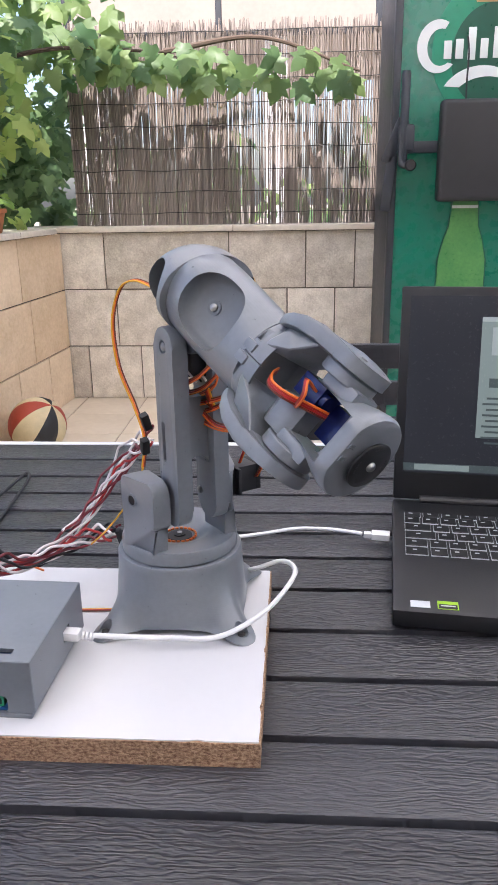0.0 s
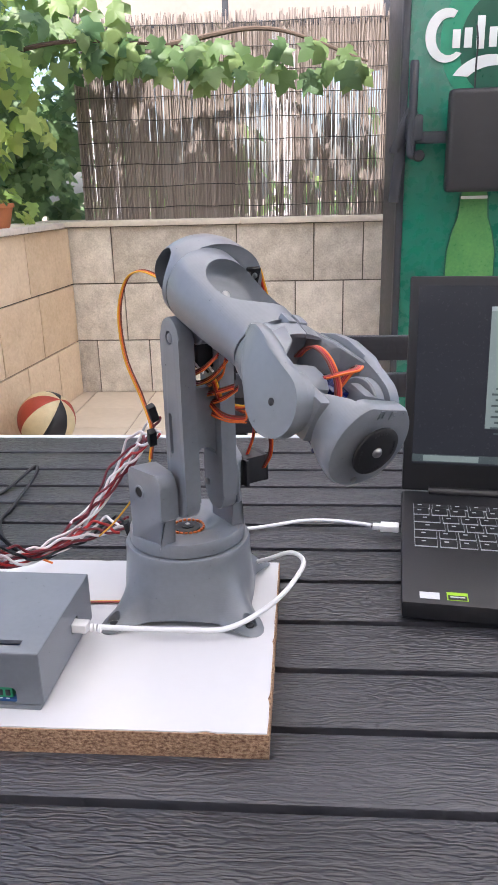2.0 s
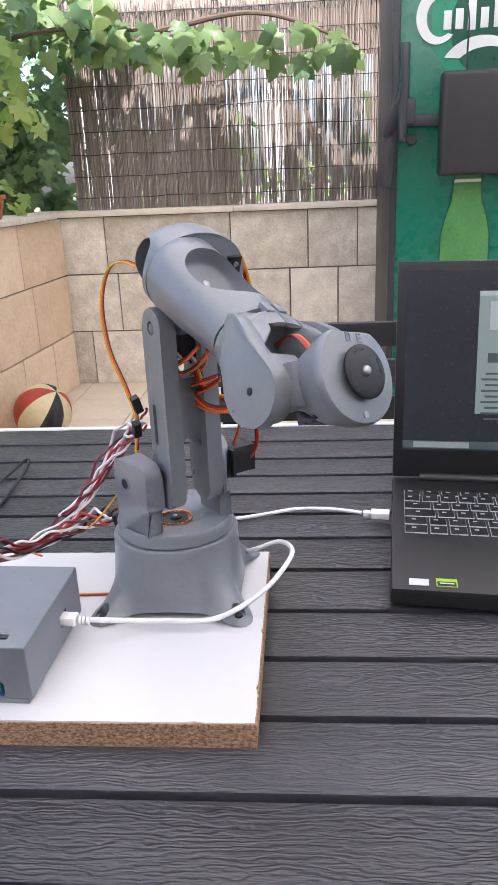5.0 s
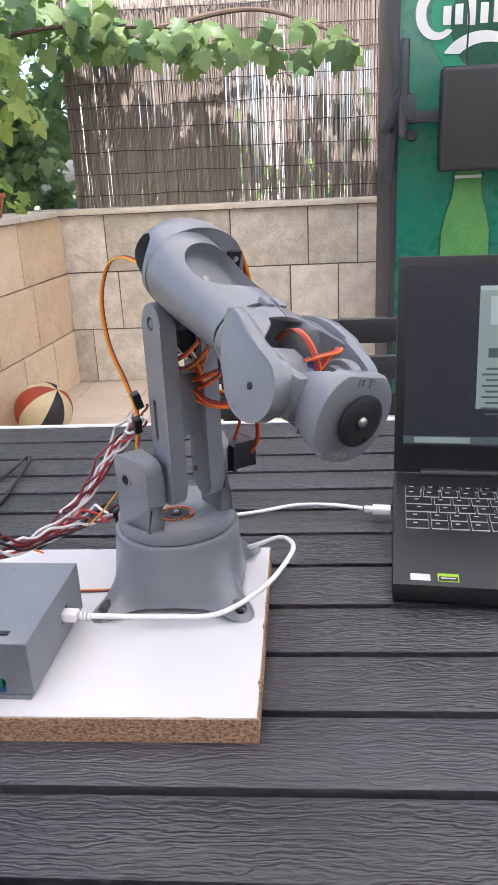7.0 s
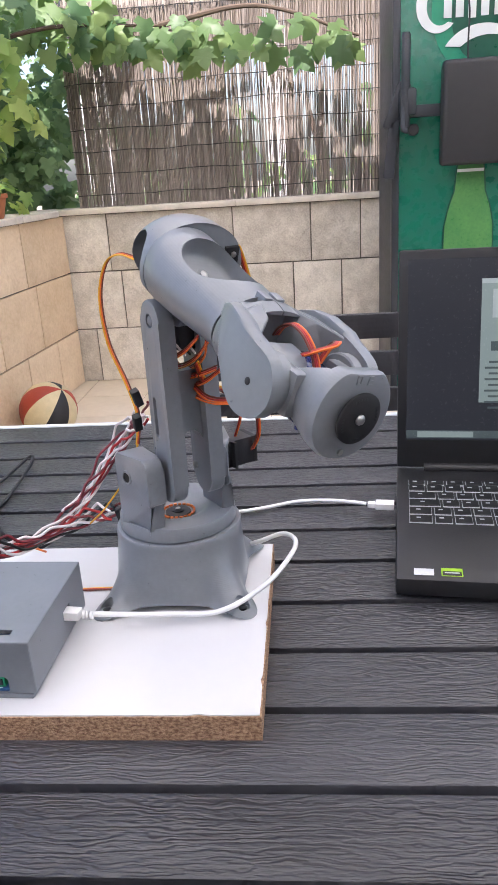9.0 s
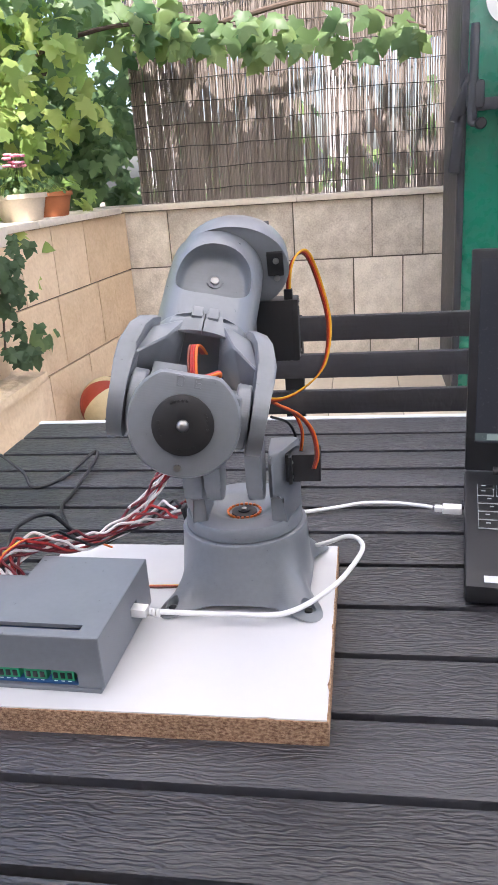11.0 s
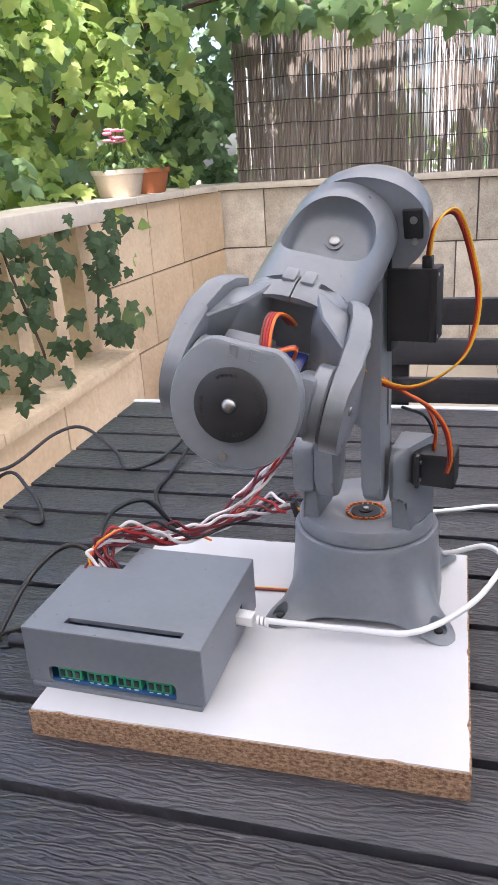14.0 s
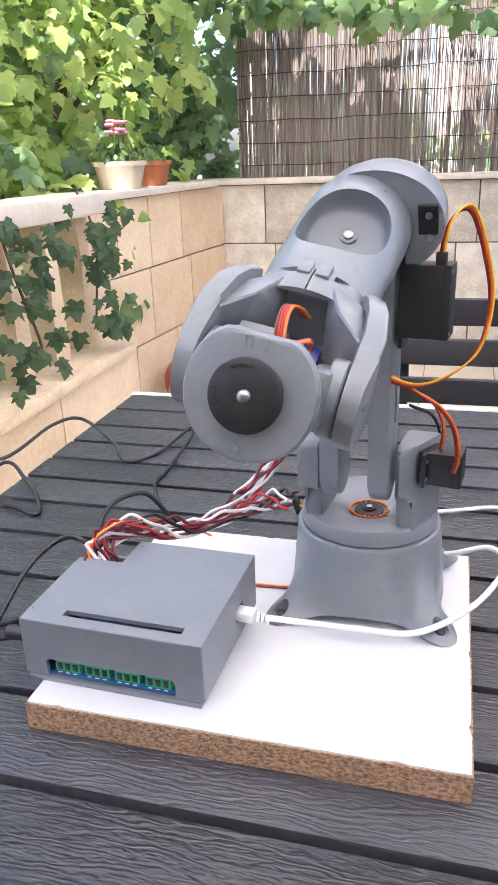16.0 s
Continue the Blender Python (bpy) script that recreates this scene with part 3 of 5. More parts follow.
def flower_pot(name, label, at, r, h, material, flowers):
    p = thing(name, label, "flower pot", pose(*at))
    bm = lathe([(r * 0.70, 0), (r * 0.74, 0.004), (r * 0.92, h * 0.80), (r * 0.93, h * 0.82), (r, h * 0.83), (r, h), (r * 0.90, h), (r * 0.88, h * 0.9)], 36)
    part("pot", bm, material, p)
    part("soil", lathe([(r * 0.86, h * 0.86), (r * 0.5, h * 0.9), (0.001, h * 0.91)], 20), SOIL, p)
    rng = random.Random(int(r * 1000))
    tuft = []
    for k in range(90 if flowers else 50):
        a, d = rng.uniform(0, 6.28), r * rng.uniform(0, 1.0)
        tuft.append((Vector((d * math.cos(a), d * math.sin(a), h + rng.uniform(0.0, 0.07))), rng.uniform(0.02, 0.045), (math.cos(a), math.sin(a), 1)))
    leaf_cloud("foliage", p, tuft, LEAF_VINE, OVAL)
    for k in range(flowers):
        a, d = rng.uniform(0, 6.28), r * rng.uniform(0, 0.6)
        q = Vector((d * math.cos(a), d * math.sin(a), h + rng.uniform(0.09, 0.15)))
        part("stem", tube([(q.x * 0.6, q.y * 0.6, h), q * 1.0], 0.0015, 5, steps=3), LEAF_VINE, p)
        bm = bmesh.new()
        for c in range(6):
            ellipsoid((q.x + 0.011 * math.cos(c * 1.05), q.y + 0.011 * math.sin(c * 1.05), q.z + 0.004), (0.009, 0.009, 0.006), bm, 8, 6)
        part("blossom", bm, PINK, p, "pink blossom")


def basketball():
    b = thing("basketball", "worn cream, red and black basketball on the tiles", "ball", pose(-1.09, 2.63, GROUND + 0.1235, 20, 35, 20))
    r = 0.1235
    for name, material, lo, hi in (("red_panel", BALL_RED, 0, 1), ("cream_panel", BALL_CREAM, 1, 2), ("black_panel", BALL_BLACK, 2, 3), ("cream_panel", BALL_CREAM, 3, 4), ("red_panel", BALL_RED, 4, 5), ("cream_panel", BALL_CREAM, 5, 6), ("black_panel", BALL_BLACK, 6, 7), ("cream_panel", BALL_CREAM, 7, 8)):
        bm = bmesh.new()
        n, k = 8, 24
        rows = []
        for i in range(n + 1):
            an = (lo + (i / n) * (hi - lo)) * math.pi / 4
            rr = r - (0.0014 if i in (0, n) else 0)
            rows.append([bm.verts.new((rr * math.sin(math.pi * j / k) * math.cos(an), rr * math.sin(math.pi * j / k) * math.sin(an), rr * math.cos(math.pi * j / k))) for j in range(k + 1)])
        for a, c in zip(rows, rows[1:]):
            for j in range(k):
                bm.faces.new((a[j], a[j + 1], c[j + 1], c[j]))
        bmesh.ops.remove_doubles(bm, verts=bm.verts[:], dist=1e-5)
        part(name, bm, material, b)


# ---- drinks fridge with its padded bracket ----


def flat(points, y, depth, material, parent, name, label=""):
    return part(name, prism(points, depth, m=pose(0, y, 0, 90, 0, 0)), material, parent, label)


def arc(cx, cz, r, a0, a1, n=16, rz=None):
    return [(cx + r * math.cos(radians(a0 + (a1 - a0) * k / n)), cz + (rz or r) * math.sin(radians(a0 + (a1 - a0) * k / n))) for k in range(n + 1)]


def fridge():
    f = thing("drinks_fridge", "tall green drinks fridge with a printed front and charcoal frame", "fridge", pose(0.032, 2.9, 0))
    part("cabinet", box((0.772, 0.58, 1.95), (0.769, 0.33, GROUND + 0.975), 0.01), FRIDGE_FRAME, f)
    part("side_frame", box((0.030, 0.05, 1.93), (0.389, 0.02, GROUND + 0.975), 0.008), FRIDGE_FRAME, f)
    part("side_frame", box((0.084, 0.05, 1.93), (1.113, 0.02, GROUND + 0.975), 0.012), FRIDGE_FRAME, f)
    part("front_panel", box((0.667, 0.03, 1.85), (0.7375, 0.025, GROUND + 0.98), 0.003), FRIDGE_GREEN, f, "glossy green printed panel")
    y = 0.0085
    flat(arc(0.80, 1.62, 0.20, 0, 360, 48, 0.24), y, 0.002, FRIDGE_LIGHT, f, "light_print")
    flat(arc(0.83, 1.60, 0.155, 0, 360, 48, 0.185), y - 0.003, 0.002, FRIDGE_DARKGREEN, f, "dark_print")
    y -= 0.006
    flat(arc(0.622, 1.635, 0.082, 62, 318, 24, 0.095) + arc(0.632, 1.632, 0.052, 305, 75, 18, 0.066), y, 0.002, WHITE_PRINT, f, "emblem", "white crescent emblem")
    for x, z0, z1 in ((0.660, 1.590, 1.655), (0.705, 1.590, 1.660), (0.752, 1.585, 1.700), (0.800, 1.590, 1.660), (0.850, 1.590, 1.70), (0.90, 1.59, 1.66)):
        part("emblem_bar", box((0.030, 0.002, z1 - z0), (x, y, (z0 + z1) / 2), 0.0008), WHITE_PRINT, f)
    flat(arc(0.80, 1.42, 0.170, 150, 40, 20, 0.145) + arc(0.82, 1.42, 0.14, 40, 140, 20, 0.105), y, 0.002, WHITE_PRINT, f, "emblem_ribbon", "white curved ribbon under the emblem")
    flat([(0.74, 1.83), (0.76, 1.785), (0.87, 1.785), (0.89, 1.83), (0.86, 1.815), (0.815, 1.85), (0.77, 1.815)], y, 0.002, CROWN_GOLD, f, "crown_print")
    flat([(0.765, 1.80), (0.865, 1.80), (0.865, 1.790), (0.765, 1.790)], y - 0.003, 0.002, CROWN_RED, f, "crown_band")
    part("notice", box((0.16, 0.002, 0.05), (0.60, y + 0.002, 1.845), 0.0008), WHITE_PRINT, f)
    left = [(0.668, 0.60), (0.672, 0.82), (0.690, 0.90), (0.710, 0.955), (0.716, 1.03), (0.722, 1.07)]
    right = [(2 * 0.77 - x, z) for x, z in reversed(left)]
    flat([(x - 0.006 if k < 6 else x + 0.006, z) for k, (x, z) in enumerate(left + right)], y + 0.003, 0.002, FRIDGE_DARKGREEN, f, "bottle_shadow")
    flat(left + right, y, 0.002, BOTTLE, f, "bottle_print", "printed green glass bottle")
    part("bottle_ring", box((0.108, 0.002, 0.012), (0.77, y - 0.003, 1.035), 0.0008), WHITE_PRINT, f)

    for o in f.children:
        if o.name.split(".")[0] not in ("cabinet", "side_frame", "front_panel"):
            o.location.x -= 0.078

    b = thing("padded_bracket", "black padded rest on a clamped steel bracket", "bracket", pose(-0.050, 2.86, 0))
    part("pad", box((0.42, 0.07, 0.375), (0.84, -0.07, 1.245), 0.022, seg=4), PAD, b)
    part("arm", box((0.13, 0.03, 0.045), (0.575, -0.03, 1.265), 0.006), FRIDGE_FRAME, b)
    part("tube_post", lathe([(0.015, 1.20), (0.017, 1.21), (0.017, 1.53), (0.014, 1.54)], 20, m=pose(0.497, -0.045, 0)), FRIDGE_FRAME, b)
    part("joint", box((0.062, 0.06, 0.10), (0.508, -0.03, 1.30), 0.014), FRIDGE_FRAME, b)
    part("hook", tube([(0.487, -0.045, 1.30), (0.487, -0.055, 1.23), (0.492, -0.06, 1.20), (0.515, -0.065, 1.195)], 0.012, 10), FRIDGE_FRAME, b)
    part("knob", lathe([(0.018, -0.02), (0.022, -0.012), (0.022, 0.012), (0.018, 0.02)], 20, m=Matrix.Translation((0.525, -0.065, 1.197)) @ pose(0, 0, 0, 90, 0, 0)), BLACK, b)
    part("brace", box((0.05, 0.03, 0.18), (0.470, 0.012, 1.29), 0.01, m=pose(0, 0, 0, 0, 22, 0)), FRIDGE_FRAME, b)
    part("brace", box((0.045, 0.03, 0.22), (0.450, 0.012, 1.13), 0.01, m=pose(0, 0, 0, 0, 6, 0)), FRIDGE_FRAME, b)
    part("cord", tube([(0.735, -0.02, 1.43), (0.733, -0.02, 1.5), (0.736, -0.01, 1.60), (0.73, 0.0, 1.66)], 0.0035, 6), BLACK_CABLE, b)


# ---- table and bench ----
GAPS = [-0.552, -0.488, -0.424, -0.36, -0.296, -0.232, -0.168, -0.104, -0.040, 0.029, 0.096, 0.163, 0.233, 0.298, 0.356, 0.411, 0.466, 0.525, 0.592, 0.660]
TX0, TX1 = -0.475, 1.15


def garden_table():
    t = thing("garden_table", "dark grey wood-grained composite slat table", "table", pose(0, 0, TABLE))
    for k, (a, b) in enumerate(zip(GAPS, GAPS[1:])):
        bm = box((TX1 - TX0, b - a - 0.006, 0.02), ((TX0 + TX1) / 2, (a + b) / 2, -0.010), 0.0022)
        part("slat", bm, PLANK, t)
    part("edge_trim", box((TX1 - TX0 + 0.01, 0.012, 0.022), ((TX0 + TX1) / 2, 0.668, -0.011), 0.004), EDGE_STRIP, t, "pale strip along the far edge")
    for x in (TX0 + 0.06, 0.35, TX1 - 0.06):
        part("crossbar", box((0.05, 1.19, 0.03), (x, 0.055, -0.0355), 0.003), FRAME, t)
    for y in (-0.52, 0.63):
        part("apron", box((TX1 - TX0 - 0.04, 0.03, 0.05), ((TX0 + TX1) / 2, y, -0.077), 0.003), FRAME, t)
    for x in (TX0 + 0.06, TX1 - 0.06):
        for y in (-0.5, 0.6):
            part("leg", box((0.05, 0.05, TABLE - GROUND - 0.05), (x, y, -0.05 - (TABLE - GROUND - 0.05) / 2), 0.004), FRAME, t)


def bench():
    b = thing("garden_bench", "dark grey slatted bench beyond the table", "bench", pose(0, 1.12, GROUND))
    x0, x1 = -0.19, 1.0
    z0 = 0.75 - GROUND
    for k in range(4):
        part("back_slat", box((x1 - x0, 0.018, 0.050), ((x0 + x1) / 2, 0, z0 + 0.028 - 0.0775 * k), 0.003), PLANK, b)
    for k in range(5):
        part("seat_slat", box((x1 - x0, 0.062, 0.02), ((x0 + x1) / 2, -0.06 - 0.068 * k, 0.42), 0.003), PLANK, b)
    for x in (x0 + 0.07, x1 - 0.07):
        part("post", box((0.04, 0.03, z0 + 0.05), (x, 0.025, (z0 + 0.05) / 2), 0.003), FRAME, b)
        part("leg", box((0.04, 0.03, 0.41), (x, -0.34, 0.205), 0.003), FRAME, b)
        part("side_rail", box((0.03, 0.40, 0.03), (x, -0.17, 0.394), 0.003), FRAME, b)


def neighbour_house():
    h = thing("house", "beige rendered house on columns beyond the fence", "house", pose(0.8, 9.0, GROUND))
    part("wall", box((7, 4, 2.6), (0, 2, 4.10)), BROWN_RENDER, h)
    part("roof", box((7.6, 4.6, 0.2), (0, 2, 5.50), 0.02), TERRA, h)
    for x in (-3.2, -1.0, 1.2, 3.2):
        part("column", box((0.3, 0.3, 2.8), (x, 0.3, 1.40), 0.01), FAR_WHITE, h)
        part("window", box((0.9, 0.08, 1.1), (x + 0.2, -0.02, 4.2), 0.02), SCREEN, h)


neighbour_house()
wall_north(), wall_west(), low_wall(), patio(), reed_fence()
greenery()
flower_pot("flower_pot", "terracotta bowl with green seedlings on the wall coping", (-1.345, 2.92, 0.951), 0.108, 0.103, TERRA, 0)
flower_pot("flower_pot", "cream bowl with pink geraniums on the wall coping", (-1.36, 2.66, 0.951), 0.112, 0.106, CREAM_POT, 16)
basketball(), fridge(), garden_table(), bench()

# ---- the board, the controller and the arm ----


def rounded(outline_r, w, h, n=6):
    """A rounded rectangle centred on the origin."""
    out = []
    for cx, cy, a in ((w / 2 - outline_r, h / 2 - outline_r, 0), (-w / 2 + outline_r, h / 2 - outline_r, 90), (-w / 2 + outline_r, -h / 2 + outline_r, 180), (w / 2 - outline_r, -h / 2 + outline_r, 270)):
        out += arc(cx, cy, outline_r, a, a + 90, n)
    return out


def stadium(z0, z1, r, n=12):
    return arc(0, z1, r, 0, 180, n) + arc(0, z0, r, 180, 360, n)


def chipboard():
    b = thing("particle_board", "white melamine-faced particle board with raw chipped edges", "board", pose(-0.1315, 0.1165, TABLE))
    rng = random.Random(3)
    w, d = 0.263, 0.233
    part("core", box((w, d, 0.0185), (0, 0, 0.00925)), CHIP, b, "raw brown particle core", shade=False)
    edge = []
    for ax, ay, bx, by in ((-1, -1, 1, -1), (1, -1, 1, 1), (1, 1, -1, 1), (-1, 1, -1, -1)):
        for k in range(40):
            t = k / 40
            nick = rng.random() < 0.12
            s = 0.0009 + (rng.uniform(0.0004, 0.0016) if nick else rng.uniform(0, 0.0003))
            x, y = (ax + (bx - ax) * t) * (w / 2 - s), (ay + (by - ay) * t) * (d / 2 - s)
            edge.append((x, y))
    part("facing", prism(edge, 0.001, m=pose(0, 0, 0.019)), MELAMINE, b, "white melamine facing", shade=False)


def controller_box():
    c = thing("controller_box", "grey printed controller box with a slot and screw terminals", "electronics box", pose(-0.153, 0.018, BOARD, 0, 0, -2.0))
    w, d, h = 0.121, 0.109, 0.044
    lid = part("lid", box((w, d, h - 0.0035), (-w / 2, d / 2, 0.0035 + (h - 0.0035) / 2), 0.0012), GREY_DARK, c)
    cut(lid, [box((w - 0.006, d - 0.006, h - 0.006), (-w / 2, d / 2, 0.006 + (h - 0.006) / 2 - 0.003)),
              box((0.079, 0.006, 0.02), (-0.0555, 0.012, h)),
              box((0.034, 0.040, 0.03), (-0.104, d - 0.012, h)),
              prism(rounded(0.0035, 0.087, 0.0130), 0.02, m=pose(-0.0620, 0, 0.0103, 90, 0, 0)),
              box((0.02, 0.014, 0.009), (0, 0.070, 0.022))])
    lid.data.polygons.foreach_set("use_smooth", [False] * len(lid.data.polygons))
    part("base_plate", box((w - 0.004, d + 0.001, 0.0034), (-w / 2, d / 2 - 0.0005, 0.0017), 0.001), GREY_DARK, c)
    part("circuit_board", box((0.1, 0.090, 0.002), (-w / 2, 0.0465, 0.0052), 0.0003), PCB_BLUE, c)
    for k in range(4):
        tb = part("terminal_block", box((0.0170, 0.006, 0.0090), (-0.0925 + 0.0205 * k, 0.0060, 0.0108), 0.0006), PCB, c, "green screw terminal")
        for j in range(3):
            part("clamp", box((0.0033, 0.001, 0.0046), (-0.0925 + 0.0205 * k - 0.0052 + 0.0052 * j, 0.0029, 0.0104), 0.0004), BLACK, tb)
            part("screw", lathe([(0.0016, 0.0), (0.0016, 0.0008)], 10, m=pose(-0.0925 + 0.0205 * k - 0.0052 + 0.0052 * j, 0.0060, 0.0153)), STEEL, tb)
        for j in range(3):
            part("pin_label", box((0.0026, 0.0006, 0.0003), (-0.0925 + 0.0205 * k - 0.0052 + 0.0052 * j, 0.0022, 0.0064)), WHITE_PRINT, tb)
    return c


AXIS = (-0.0748, 0.1724)
SHOULDER, ELBOW = (0.032, 0.1055), (0.032, 0.2315)
ROOT, PITCH, REACH = (0.0535, 0.0015, 0.2682), 22.5, 0.1431  # start of the forearm's axis, its fall in degrees, and the way to the wrist


def arm_base(robot):
    bm = bmesh.new()
    n, levels = 132, [0.0, 0.003, 0.006, 0.010, 0.015, 0.021, 0.028, 0.036, 0.044, 0.051, 0.0555]
    feet = ((44.5, 0.0880), (135.5, 0.0880), (-44.5, 0.0880), (-135.5, 0.0880))
    rings = []
    for h in levels:
        ring = []
        for k in range(n):
            th = 2 * math.pi * k / n
            off, reach = min((abs((th - radians(a) + math.pi) % (2 * math.pi) - math.pi), r) for a, r in feet)
            foot = math.exp(-((off / radians(12.5)) ** 2.6))
            skirt = math.exp(-((off / radians(24)) ** 2))
            drop = max(0.0, 1 - h / 0.050)
            body = 0.0518 + 0.0030 * drop + 0.0085 * skirt * drop ** 1.4
            r = body + foot * (reach - 0.0633) * drop ** 2.6
            low = 0.008 * (1 - max(foot, skirt * 0.55))
            z = low + h / 0.010 * (0.010 - low) if h < 0.010 else h
            ring.append(bm.verts.new((r * math.cos(th), r * math.sin(th), z)))
        rings.append(ring)
    for r, z in ((0.0508, 0.0577), (0.0494, 0.0583), (0.0480, 0.0581)):
        rings.append([bm.verts.new((r * math.cos(2 * math.pi * k / n), r * math.sin(2 * math.pi * k / n), z)) for k in range(n)])
    for a, b in zip(rings, rings[1:]):
        for k in range(n):
            bm.faces.new((a[k], a[(k + 1) % n], b[(k + 1) % n], b[k]))
    hub = bm.verts.new((0, 0, 0.006))
    for k in range(n):
        bm.faces.new((rings[0][(k + 1) % n], rings[0][k], hub))
    bm.faces.new(rings[-1])
    bmesh.ops.recalc_face_normals(bm, faces=bm.faces[:])
    base = part("base", bm, GREY, robot, "flared grey base with four screw feet")
    spots = [(0.0765 * math.cos(radians(a)), 0.0765 * math.sin(radians(a))) for a, _ in feet]
    cut(base, [lathe([(0.0056, 0.0035), (0.0056, 0.05)], 24, m=pose(x, y, 0)) for x, y in spots])
    for x, y in spots:
        part("foot_screw", lathe([(0.0032, 0.0), (0.0032, 0.0015), (0.002, 0.0022)], 16, m=pose(x, y, 0.0033)), HORN, base)


def turntable(robot):
    t = part("turntable", lathe([(0.0465, 0.0585), (0.0478, 0.0591), (0.0478, 0.0680), (0.0465, 0.0700), (0.030, 0.0705), (0.024, 0.0690), (0.0165, 0.0638), (0.015, 0.0634), (0.001, 0.0634)], 64), GREY, robot, "rotating grey turntable")
    ring = bmesh.new()
    for k in range(22):
        a = 2 * math.pi * k / 22
        box((0.0016, 0.0026, 0.0016), (0.0135 * math.cos(a), 0.0135 * math.sin(a), 0.0646), bm=ring, m=pose(0, 0, 0, 0, 0, math.degrees(a)))
    part("gear_ring", ring, W_ORANGE, t)
    part("horn", lathe([(0.0105, 0.0634), (0.0105, 0.0645), (0.005, 0.0650), (0.005, 0.0660)], 28), HORN, t)
    part("screw", lathe([(0.0022, 0.0660), (0.0022, 0.0672), (0.0014, 0.0677)], 16), STEEL, t)
    cx = 0.018
    for s in (-1, 1):
        outline = [(cx + 0.0125, 0.062), (cx + 0.0125, 0.0900), (cx + 0.0150, 0.0925)] + arc(cx + 0.0170, 0.0965, 0.0045, -70, 0, 4) + arc(cx + 0.0125, 0.1200, 0.0090, 0, 90, 7) + arc(cx - 0.0155, 0.1220, 0.0070, 90, 180, 6) + [(cx - 0.0225, 0.062)]
        bm = prism(outline, 0.0185, m=pose(0, s * 0.03525, 0, 90, 0, 0), bevel=0.0022)
        for v in bm.verts:
            if s * v.co.y > 0.042:
                v.co.y = s * (math.sqrt(max(0.0478 ** 2 - v.co.x ** 2, (0.0405 if s < 0 and v.co.z > 0.0905 else 0.0285) ** 2)) - (0.0445 - s * v.co.y if s * v.co.y < 0.0445 else 0))
        up = part("upright", bm, GREY, t)
        if s < 0:
            part("pivot_rim", lathe([(0.0040, 0), (0.0056, 0), (0.0056, 0.0008), (0.0050, 0.0012), (0.0040, 0.0012)], 24, m=Matrix.Translation((0.012, -0.0452, 0.1110)) @ pose(0, 0, 0, 90, 0, 14), cap=False), GREY, up)
            # Uncut: a raised black disc stands in for the shade inside the hole.
            part("pivot_hole", lathe([(0.0041, 0), (0.0041, 0.0006)], 24, m=Matrix.Translation((0.012, -0.0452, 0.1110)) @ pose(0, 0, 0, 90, 0, 14)), HORN, up)
    small = part("small_servo", box((0.021, 0.026, 0.0225), (0.0150, 0.0510, 0.1120), 0.0009), BLACK, t, "black servo motor")
    part("flange", box((0.0315, 0.0026, 0.0225), (0.0150, 0.0420, 0.1120), 0.0005), BLACK, small)
    part("end_cap", box((0.0213, 0.005, 0.0228), (0.0150, 0.0625, 0.1120), 0.0009), HORN, small)
    for dx in (-0.0125, 0.0125):
        for dz in (-0.006, 0.006):
            part("screw", lathe([(0.0013, 0), (0.0013, 0.0008)], 10, m=Matrix.Translation((0.0150 + dx, 0.0435, 0.1120 + dz)) @ pose(0, 0, 0, -90, 0, 0)), STEEL, small)
    return t


